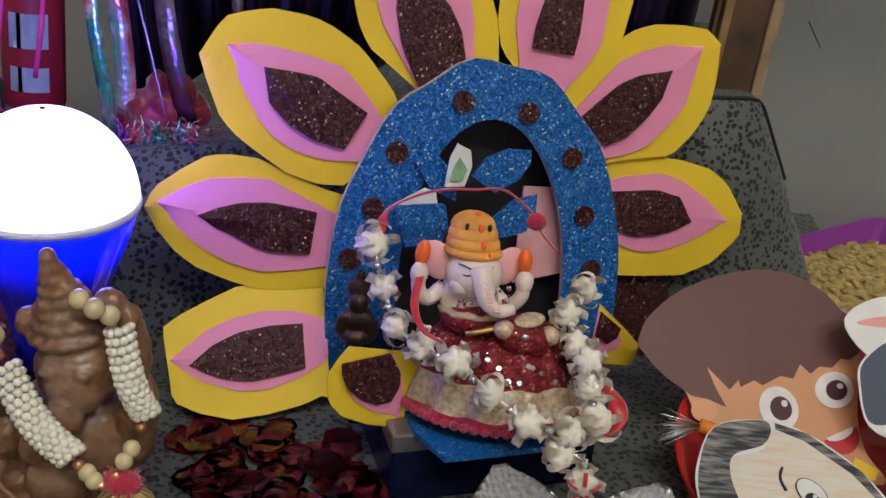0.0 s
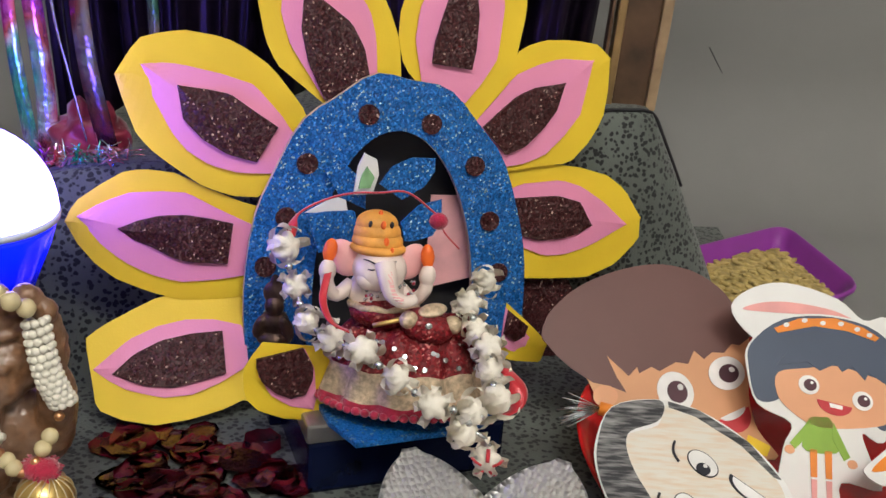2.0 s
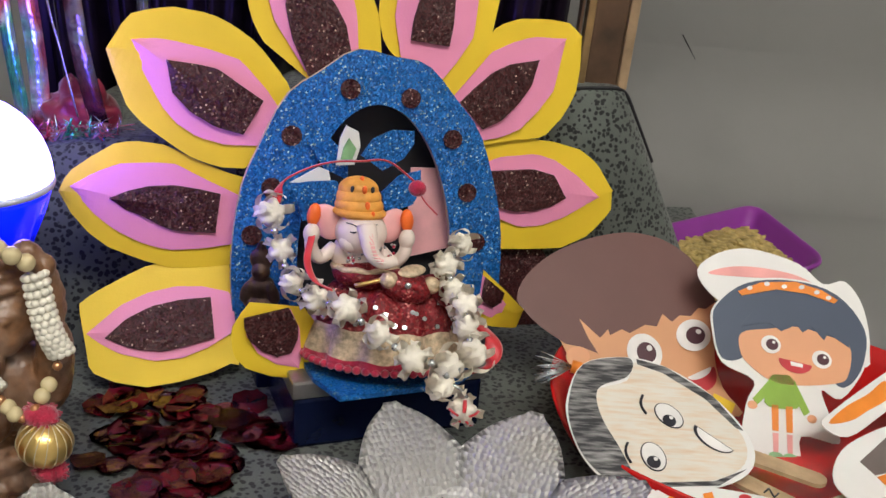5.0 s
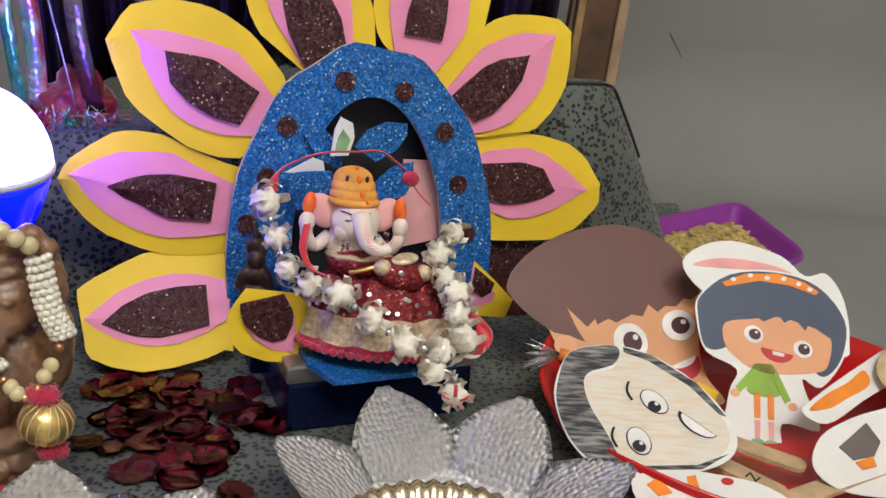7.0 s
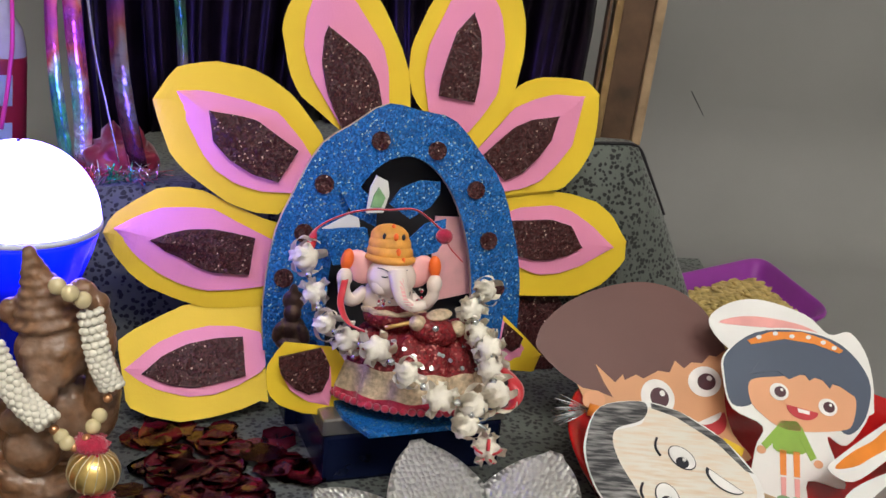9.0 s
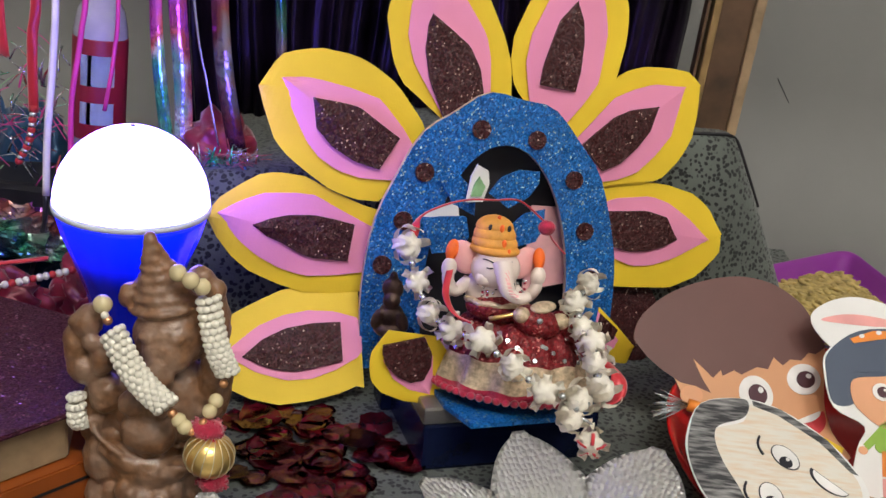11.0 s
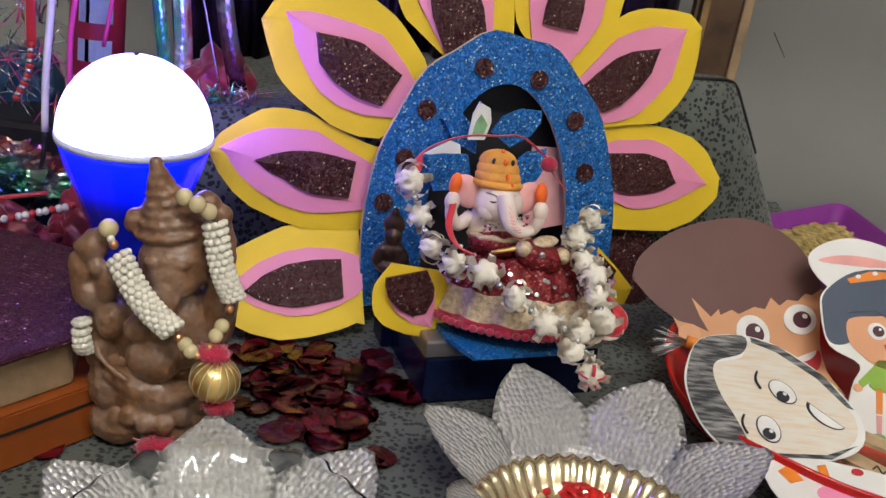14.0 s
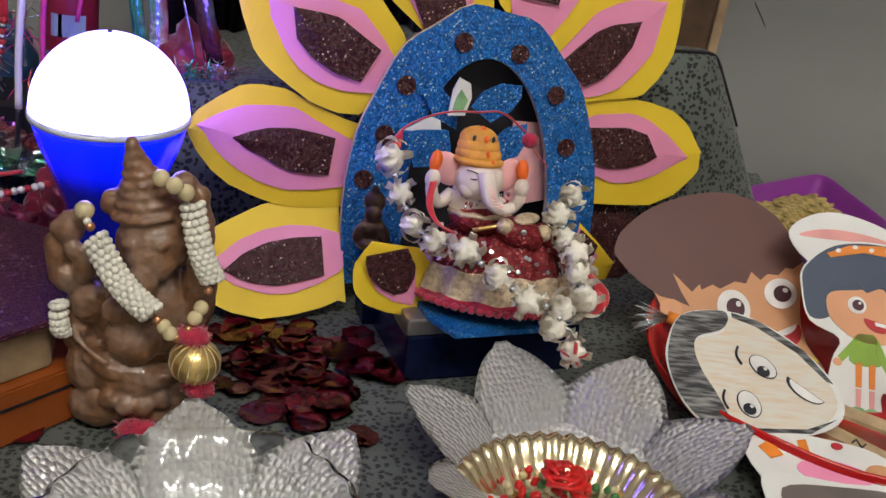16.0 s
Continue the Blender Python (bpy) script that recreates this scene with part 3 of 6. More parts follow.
petal(-0.010, ([(88, -56), (110, -57), (135, -64), (150, -92)], [(88, -98), (110, -106), (135, -108), (150, -92)]), outer=MAROON, label="maroon glitter foam petal")
petal(0.0780, ([(-47, -51), (-51, -56), (-55, -62), (-55, -69), (-54, -75), (-49, -81), (-38, -86), (-29, -88)], [(-24, -55), (-19, -62), (-15, -67), (-12, -74), (-14, -80), (-21, -86), (-29, -88)]),
      ([(-49, -59), (-49, -65), (-44, -74), (-36, -80), (-26, -83)], [(-30, -55), (-26, -64), (-25, -78), (-26, -83)]),
      ([(-50, -57), (-50, -61), (-48, -67), (-42, -73), (-36, -76)], [(-31, -54), (-27, -62), (-27, -68), (-30, -75), (-36, -76)]))
petal(0.030, ([(81, -60), (95, -73), (107, -85)], [(78, -88), (87, -91), (102, -94), (107, -85)]), ([(80, -62), (96, -81), (94, -89)], [(78, -81), (84, -85), (94, -89)]), ([(81, -63), (93, -73), (92, -79)], [(79, -75), (86, -80), (92, -79)]), bow=0.004)

# the arch
outer = [(28.4 + 71.8 * math.cos(radians(a)), -62 + 110 * math.sin(radians(a)) + 1.6 * math.sin(a * 0.21)) for a in range(0, 181, 6)]
inner = [(30.2 + 41 * math.cos(radians(a)), -62 + 84 * math.sin(radians(a))) for a in range(0, 181, 6)]
outer = [(99.5, -96)] + outer + [(-42.5, -96)]
inner = [(71, -96)] + inner + [(-10.5, -96)]


def band(bm, a, b, z0, z1, mats=(0, 0)):
    fa = [[bm.verts.new((x * MM, y * MM, z)) for x, y in line] for line in (a, b) for z in (z0, z1)]
    for i in range(len(a) - 1):
        for p, q, mt in ((fa[1], fa[3], 0), (fa[2], fa[0], 0), (fa[0], fa[1], 1), (fa[3], fa[2], 1)):
            bm.faces.new((p[i], p[i + 1], q[i + 1], q[i])).material_index = mt
    for i in (0, -1):
        bm.faces.new((fa[0][i], fa[1][i], fa[3][i], fa[2][i])).material_index = 1
    return bm


arch_me = mesh_of(band(bmesh.new(), outer, inner, 0.0046, 0.0078))
arch_me.materials.append(BLUE)
arch_me.materials.append(CARD_CORE)
arch = part("arch", arch_me, None, flower, "blue glitter foam arch on card")
for dx, dy in ((16, 30), (47, 25), (70, 4), (79, -24), (85, -51), (-13, 8), (-23, -17), (-33, -40)):
    part("dot", prism(bmesh.new(), [(dx * MM + x, dy * MM + y) for x, y in ellipse(0, 0, 0.0050, 0.0049, 0, 14)], 0.0080, 0.0094), MAROON, arch, "round maroon glitter dot")
# black sheet added to darken the opening, and the small leaves inside the arch
bm = prism(bmesh.new(), [(x * MM, y * MM) for x, y in ellipse(30, -62, 56, 96, 0, 30, 0, 180)] + [(-0.026, -0.112), (0.086, -0.112)], -0.014, -0.012)
part("backing", bm, BLACK, flower, "black sheet added to darken the arch opening")


def small_leaf(left, right, z, mat, label):
    part("leaf", cut_sheet(left, right, 0.0012, lambda s, c: z), mat, flower, label)


small_leaf([(19, -1), (25, 7), (35, 11), (46, 10)], [(30, -9), (41, -3), (46, 4), (46, 10)], 0.018, BLUE, "blue glitter leaf")
small_leaf([(14, -2), (4, 8), (-6, 6)], [(14, -14), (2, -8), (-6, 6)], 0.012, BLUE, "blue glitter leaf")
small_leaf([(8, -21), (6, -12), (-8, -12), (-16, -13)], [(8, -23), (5, -30), (-11, -31), (-16, -13)], 0.022, BLUE, "blue glitter leaf")
small_leaf([(27, -18), (36, -10), (47, -8)], [(29, -27), (34, -27), (43, -25), (47, -18), (47, -8)], 0.026, BLUE, "blue glitter leaf")
small_leaf([(6, -5), (8, 8), (11, 14)], [(15, -5), (18, 4), (17, 11), (11, 14)], 0.020, PAPER, "white leaf")
small_leaf([(8, -2), (9.5, 4), (12, 8)], [(13.5, -2), (15.5, 3), (12, 8)], 0.0214, LEAF_GREEN, "soft green centre")
part("paper_panel", prism(bmesh.new(), [(0.050, -0.060), (0.076, -0.056), (0.068, -0.013), (0.052, -0.012)], -0.004, -0.003), EAR, flower, "pale pink card panel")
part("paper_panel", prism(bmesh.new(), [(-0.016, -0.013), (0.004, -0.014), (0.003, -0.008), (-0.002, -0.006)], 0.0165, 0.0175), PAPER, flower, "white paper scrap")


# ---- the box that carries the figure ----
plinth = thing("box", frame_of((0.047, 0.724, 0.0), (0.93, 0.36, 0), (-0.36, 0.93, 0)), "dark blue foil box with a crumpled silver lid", "box")
part("body", box_bm(0.088, 0.062, 0.025, 0.002, (0.044, 0.031, 0.0125)), NAVY, plinth)
bm = box_bm(0.090, 0.064, 0.009, 0.0015, (0.044, 0.031, 0.0297))
part("lid", bm, SILVER_PAPER, plinth, "crumpled silver paper lid")
board = thing("glitter_board", frame_of((0.068, 0.709, 0.0358), (0.95, 0.31, 0), (-0.31, 0.95, 0)), "blue glitter foam board under the seated figure", "board")
part("sheet", prism(bmesh.new(), [(0.0, 0.0), (0.050, 0.003), (0.062, 0.012), (0.068, 0.04), (0.05, 0.065), (-0.012, 0.060), (-0.008, 0.018)], -0.0012, 0.0012), BLUE, board)


# ---- the seated figure in a red dress: one mesh ----
def red_figure():
    bm = bmesh.new()
    mats = [SKIN, EAR, ORANGE, RED_DRESS, LACE, GOLD, INK, JEWEL, ORANGE_HOT, RED_FLUFF]
    B = blob
    # pleated skirt with a lace border and a corded red edge
    prof = [(0.017, 0.037, 3), (0.024, 0.033, 3), (0.029, 0.026, 3), (0.0315, 0.019, 3), (0.033, 0.0145, 4), (0.0355, 0.006, 4), (0.0362, 0.002, 9)]
    rings = []
    for r, z, mt in prof:
        rings.append([bm.verts.new((r * (1 + 0.045 * math.sin(13 * a) + 0.02 * math.sin(29 * a)) * 1.05 * math.cos(a), r * (1 + 0.045 * math.sin(13 * a)) * 0.92 * math.sin(a), z + 0.0008 * math.sin(13 * a + 1))) for a in [2 * math.pi * i / 96 for i in range(96)]])
    for (a, b), (_, _, mt) in zip(zip(rings, rings[1:]), prof[1:]):
        for i in range(96):
            f = bm.faces.new((a[i], a[(i + 1) % 96], b[(i + 1) % 96], b[i]))
            f.material_index, f.smooth = mt, True
    bm.faces.new(rings[0]).material_index = 3
    for i in range(60):
        a = 2 * math.pi * i / 60
        B(bm, (0.0385 * math.cos(a), 0.0335 * math.sin(a), 0.0022), (0.0021, 0.0021, 0.0019), None, 8, 6, 9)
    # crossed legs in red cloth, with gold cuffs
    B(bm, (0.004, -0.018, 0.039), (0.0115, 0.0085, 0.0075), pose(0, 0, 0, 0, 14, -12), 16, 10, 3)
    B(bm, (0.0225, -0.014, 0.036), (0.0125, 0.0075, 0.0062), pose(0, 0, 0, 0, 30, -8), 16, 10, 3)
    B(bm, (0.0145, -0.0195, 0.0405), (0.0042, 0.0042, 0.0040), pose(0, 0, 0, 0, 30, 0), 12, 8, 4)
    B(bm, (-0.004, -0.0215, 0.0425), (0.0040, 0.0040, 0.0040), pose(0, 0, 0, 0, 14, 0), 12, 8, 4)
    B(bm, (-0.012, -0.006, 0.041), (0.0150, 0.0120, 0.0075), None, 18, 10, 3)
    # gold belt, torso
    tube(bm, [(-0.0125 + 0.0138 * math.cos(a), -0.004 + 0.0118 * math.sin(a), 0.0440 + 0.0005 * math.sin(9 * a)) for a in [math.pi * (1.0 + k / 16) for k in range(17)]], 0.0016, 8, 1, 4)
    B(bm, (-0.0155, -0.002, 0.049), (0.0122, 0.0098, 0.0115), None, 20, 12, 0)
    for s in (-1, 1):
        x = -0.0165
        tube(bm, smooth_path([(x + s * 0.0095, -0.002, 0.052), (x + s * 0.0160, -0.005, 0.047), (x + s * 0.0200, -0.008, 0.052), (x + s * 0.0205, -0.008, 0.058)], 4), lambda t: 0.0033 - 0.0006 * t, 10, 1, 0)
        B(bm, (x + s * 0.0205, -0.0085, 0.0590), (0.0036, 0.0034, 0.0050), None, 12, 8, 0)
        B(bm, (x + s * 0.0200, -0.0075, 0.0675), (0.0029, 0.0027, 0.0056), pose(0, 0, 0, 0, s * -6, 0), 12, 8, 8)
        # flared ears with a folded rim
        B(bm, (x + s * 0.0138, -0.0045, 0.0640), (0.0068, 0.0022, 0.0086), pose(0, 0, 0, 0, s * 28, s * 18), 16, 10, 1)
        B(bm, (x + s * 0.0145, -0.0040, 0.0665), (0.0050, 0.0018, 0.0034), pose(0, 0, 0, 0, s * -18, s * 14), 12, 8, 1)
        # brow and closed eye
        tube(bm, [(x + s * (0.0026 + 0.0014 * k), -0.0182 + 0.00045 * k * k, 0.0655 + 0.0009 * math.sin(k * 0.8)) for k in range(4)], 0.00030, 5, 1, 6)
        tube(bm, [(x + s * (0.0026 + 0.0013 * k), -0.0186 + 0.0005 * k * k, 0.0630 - 0.0005 * math.sin(k * 1.0)) for k in range(4)], 0.00036, 5, 1, 6)
        B(bm, (x + s * 0.0046, -0.0128, 0.0570), (0.0046, 0.0040, 0.0046), None, 12, 8, 0)
    B(bm, (-0.0160, -0.0085, 0.0610), (0.0112, 0.0102, 0.0104), None, 22, 14, 0)
    trunk = smooth_path([(-0.0150, -0.0165, 0.0655), (-0.0140, -0.0195, 0.0610), (-0.0130, -0.0212, 0.0565), (-0.0112, -0.0225, 0.0528), (-0.0070, -0.0235, 0.0508), (-0.0020, -0.0225, 0.0520)], 5)
    tube(bm, trunk, lambda t: 0.0044 * (1 - 0.45 * t), 14, 1, 0)
    tube(bm, [Vector(q) + Vector((0.0003, -0.0014, 0.0003)) for q in trunk[4:20]], lambda t: 0.0026 * (1 - 0.35 * t), 10, 1, 1)
    for k in range(7):
        q = trunk[6 + 2 * k]
        B(bm, (q[0] + 0.0004, q[1] - 0.0022, q[2] + 0.0003), (0.0032 - 0.0002 * k, 0.0018, 0.0004), None, 10, 5, 0)
    # small gold dish and a jewelled strap
    B(bm, (0.0055, -0.0205, 0.0470), (0.0062, 0.0040, 0.0016), pose(0, 0, 0, 24, -14, 12), 18, 8, 4)
    tube(bm, [(-0.018 + 0.0034 * k, -0.0195 - 0.0012 * math.sin(k * 0.5), 0.0385 + 0.0012 * k) for k in range(7)], 0.0011, 7, 1, 5)
    r2 = random.Random(3)
    for _ in range(60):
        a, h = r2.uniform(-1.4, 1.4), r2.uniform(0.046, 0.056)
        B(bm, (-0.0125 + 0.0122 * math.sin(a), -0.003 - 0.0104 * math.cos(a), h), (0.0008, 0.0006, 0.0008), None, 6, 4, 7 if r2.random() < 0.75 else 9)
    for _ in range(26):
        a, k = r2.uniform(-2.7, -0.4), r2.uniform(0.1, 0.9)
        r, z = 0.0255 + 0.0065 * k, 0.034 - 0.015 * k
        m = pose(r * 1.07 * math.cos(a), r * 0.95 * math.sin(a), z, 0, 0, math.degrees(a)) @ pose(0, 0, 0, 0, 62, 0)
        got = bmesh.ops.create_cone(bm, cap_ends=True, segments=10, radius1=0.0013, radius2=0.0011, depth=0.0006, matrix=m)
        for f in {f for w in got["verts"] for f in w.link_faces}:
            f.material_index = 7
    B(bm, (0.0035, -0.0262, 0.0415), (0.0016, 0.0007, 0.0016), None, 10, 6, 7)
    # crown: a tall felted dome, pinched above its brim, with small ornaments
    for z, r, y, h in ((0.0700, 0.0116, -0.0065, 0.0036), (0.0730, 0.0106, -0.0060, 0.0060), (0.0765, 0.0098, -0.0055, 0.0070), (0.0800, 0.0088, -0.0050, 0.0064)):
        B(bm, (-0.0172 - 0.10 * (z - 0.07), y, z), (r, r * 0.95, h), None, 24, 14, 2)
    for q, r, mt in (((-0.0150, -0.0152, 0.0745), 0.0017, 8), ((-0.0165, -0.0135, 0.0815), 0.0016, 8), ((-0.0215, -0.0120, 0.0810), 0.0015, 6), ((-0.0130, -0.0122, 0.0815), 0.0013, 6), ((-0.0175, -0.0090, 0.0855), 0.0014, 8), ((-0.0125, -0.0158, 0.0710), 0.0012, 8)):
        B(bm, q, (r * 0.7, r * 0.6, r * 1.2), None, 8, 6, mt)
    me = mesh_of(bm)
    for mt in mats:
        me.materials.append(mt)
    return me


fig = part("seated_figurine", red_figure(), None)
fig.matrix_basis = Matrix.Translation((0.0835, 0.750, 0.0372)) @ pose(0, 0, 0, 0, 3, 10) @ pose(0, 0, 0, -9, 0, 0) @ Matrix.Diagonal((1, 1, 0.93, 1))
tagged(fig, "small white seated figurine in a red dress with orange crown", "figurine")

# tiny bronze figure beside it
bm = bmesh.new()
blob(bm, (0, 0, 0.004), (0.0085, 0.0075, 0.0045))
blob(bm, (0, 0, 0.011), (0.0068, 0.0055, 0.007))
blob(bm, (-0.006, -0.003, 0.010), (0.003, 0.0028, 0.006), pose(0, 0, 0, 0, 20, 0))
blob(bm, (0.006, -0.003, 0.010), (0.003, 0.0028, 0.006), pose(0, 0, 0, 0, -20, 0))
blob(bm, (0, -0.001, 0.0195), (0.0045, 0.0042, 0.0048))
blob(bm, (0, 0.0005, 0.0255), (0.0055, 0.003, 0.0058))
blob(bm, (0, 0.0005, 0.031), (0.0022, 0.002, 0.0035))
bmesh.ops.transform(bm, matrix=pose(0.0225, 0.780, 0.0405), verts=bm.verts)
ob = part("bronze_figurine", bm, BRONZE)
md = ob.modifiers.new("fuse", "REMESH")
md.mode, md.voxel_size, md.use_smooth_shade = "VOXEL", 0.0006, True
tagged(ob, "tiny dark bronze seated figurine", "figurine")
stand = thing("wooden_block", pose(0.0270, 0.786, 0.0, 0, 0, 20), "dark foil-wrapped block under the bronze figurine", "block")
part("body", box_bm(0.018, 0.018, 0.039, 0.0015, (0, 0, 0.0197)), NAVY, stand)


# ---- garland of fabric buds over the figure ----
def bud_centre():
    bm = bmesh.new()
    n = 30
    prof = [(0.0014, -0.0048), (0.0044, -0.0034), (0.0060, -0.0004), (0.0058, 0.0024), (0.0042, 0.0046), (0.0010, 0.0054)]
    rings = [[bm.verts.new((q * (0.80 + 0.32 * abs(math.cos(2.5 * 2 * math.pi * i / n))) * math.cos(2 * math.pi * i / n + 90 * z), q * (0.80 + 0.32 * abs(math.cos(2.5 * 2 * math.pi * i / n))) * math.sin(2 * math.pi * i / n + 90 * z), z)) for i in range(n)] for q, z in prof]
    for a, b in zip(rings, rings[1:]):
        for i in range(n):
            bm.faces.new((a[i], a[(i + 1) % n], b[(i + 1) % n], b[i]))
    bm.faces.new(rings[0][::-1])
    bm.faces.new(rings[-1])
    return mesh_of(bm, True)


def bud_petal(seed):
    """A stiff strap that arches out from the foot of the bud and curls over."""
    r = random.Random(seed)
    bm = bmesh.new()
    reach, rise = r.uniform(0.0080, 0.0100), r.uniform(-0.0005, 0.0020)
    grid = []
    for d, z, w in ((0.0012, -0.0046, 0.0012), (0.0042, -0.0052, 0.0018), (reach * 0.78, -0.0042 + rise, 0.0022), (reach * 0.95, -0.0010 + rise, 0.0022), (reach, 0.0024 + rise, 0.0019), (reach * 0.90, 0.0054 + rise, 0.0014), (reach * 0.70, 0.0070 + rise, 0.0006)):
        grid.append([bm.verts.new((d - 0.0004 * (1 - t * t), w * t, z - 0.0006 * t * t)) for t in (-1, 0, 1)])
    for a, b in zip(grid, grid[1:]):
        for i in range(2):
            bm.faces.new((a[i], a[i + 1], b[i + 1], b[i]))
    bmesh.ops.solidify(bm, geom=bm.faces[:], thickness=0.0005)
    return mesh_of(bm)


BUD_CENTRE, BUD_PETALS = bud_centre(), [bud_petal(s) for s in range(4)]
for me in (BUD_CENTRE, *BUD_PETALS):
    me.materials.append(BUD)


def bud(parent, m, seed):
    r = random.Random(seed)
    ob = part("bud", BUD_CENTRE, None, parent, m=m)
    for k in range(6):
        part("bud_petal", BUD_PETALS[(k + seed) % 4], None, ob, m=pose(0, 0, 0, 0, 0, 60 * k + r.uniform(-14, 14)))


garland = thing("garland", pose(0, 0, 0), "garland of ivory fabric buds and silver beads round the figurine", "garland")
way = [(0.029, 0.765, 0.095), (0.036, 0.752, 0.083), (0.043, 0.738, 0.074), (0.054, 0.730, 0.071), (0.068, 0.718, 0.073), (0.082, 0.710, 0.067), (0.097, 0.707, 0.058), (0.112, 0.708, 0.056), (0.109, 0.704, 0.049)]
way_right = [(0.121, 0.712, 0.060), (0.118, 0.722, 0.067), (0.117, 0.730, 0.073), (0.112, 0.737, 0.076), (0.108, 0.746, 0.084), (0.114, 0.757, 0.090)]
rg = random.Random(5)
for i, p in enumerate(way + way_right):
    up = 0.0 if i else 60.0
    m = pose(*p) @ pose(0, 0, 0, 62 + rg.uniform(-22, 22), rg.uniform(-25, 25), rg.uniform(0, 60)) @ Matrix.Scale(rg.uniform(0.82, 0.98) * (0.95 if i else 1.05), 4)
    bud(garland, m, i)
for chain in (way, [way[-1]] + way_right):
    bm = bmesh.new()
    tube(bm, smooth_path(chain, 4), 0.0006, 6)
    part("thread", bm, WIRE_WHITE, garland)
    for a, b in zip(chain, chain[1:]):
        q = (Vector(a) + Vector(b)) / 2 + Vector((0, -0.003, 0.001))
        part("silver_bead", blob(bmesh.new(), q, (0.0017, 0.0017, 0.0017), None, 10, 7), JEWEL, garland, "small silver bead")
bud(garland, pose(0.119, 0.704, 0.038) @ pose(0, 0, 0, 60, 10, 0) @ Matrix.Scale(0.85, 4), 40)
bm = bmesh.new()
for k in range(5):
    a = 2 * math.pi * k / 5 + 0.3
    tube(bm, [(0.119 + w * math.cos(a), 0.704 - 0.0036 - d, 0.0385 + w * math.sin(a)) for w, d in ((0.0022, 0.0036), (0.0046, 0.0028), (0.0062, 0.0006))], 0.0009, 6, 0.5)
part("red_stripe", bm, RED_RIBBON, garland, "red ribbon strips")
bm = bmesh.new()
tube(bm, smooth_path([(0.112, 0.704, 0.050), (0.117, 0.703, 0.048), (0.120, 0.704, 0.044)], 4), 0.0008, 6)
part("drop_thread", bm, JEWEL, garland)
# red ribbon over the crown and hanging from the arms
ribbon = thing("ribbon", pose(0, 0, 0), "narrow red satin ribbon tied over the figurine", "ribbon")
for pts, w in (([(0.031, 0.767, 0.099), (0.033, 0.772, 0.107), (0.0434, 0.775, 0.1133), (0.055, 0.777, 0.1168), (0.067, 0.779, 0.1174), (0.079, 0.781, 0.1177), (0.092, 0.780, 0.109)], 0.0024), ([(0.0505, 0.742, 0.095), (0.050, 0.732, 0.087), (0.0548, 0.722, 0.0825), (0.063, 0.717, 0.081)], 0.0016), ([(0.092, 0.780, 0.109), (0.096, 0.778, 0.102), (0.103, 0.775, 0.096)], 0.0018)):
    bm = bmesh.new()
    tube(bm, smooth_path(pts, 6), w, 8, 0.22)
    part("strip", bm, RED_RIBBON, ribbon)
part("knot", blob(bmesh.new(), (0.093, 0.778, 0.107), (0.0042, 0.003, 0.0038)), RED_FLUFF, ribbon, "red pompon knot")


loops = thing("ribbon_loop", pose(0, 0, 0), "loose loop of red satin ribbon behind the garland", "ribbon")
for pts, w in (([(0.122, 0.722, 0.046), (0.129, 0.722, 0.050), (0.130, 0.728, 0.058), (0.124, 0.734, 0.062)], 0.0040),):
    bm = bmesh.new()
    tube(bm, smooth_path(pts, 6), w, 8, 0.25)
    part("loop", bm, RED_RIBBON, loops)


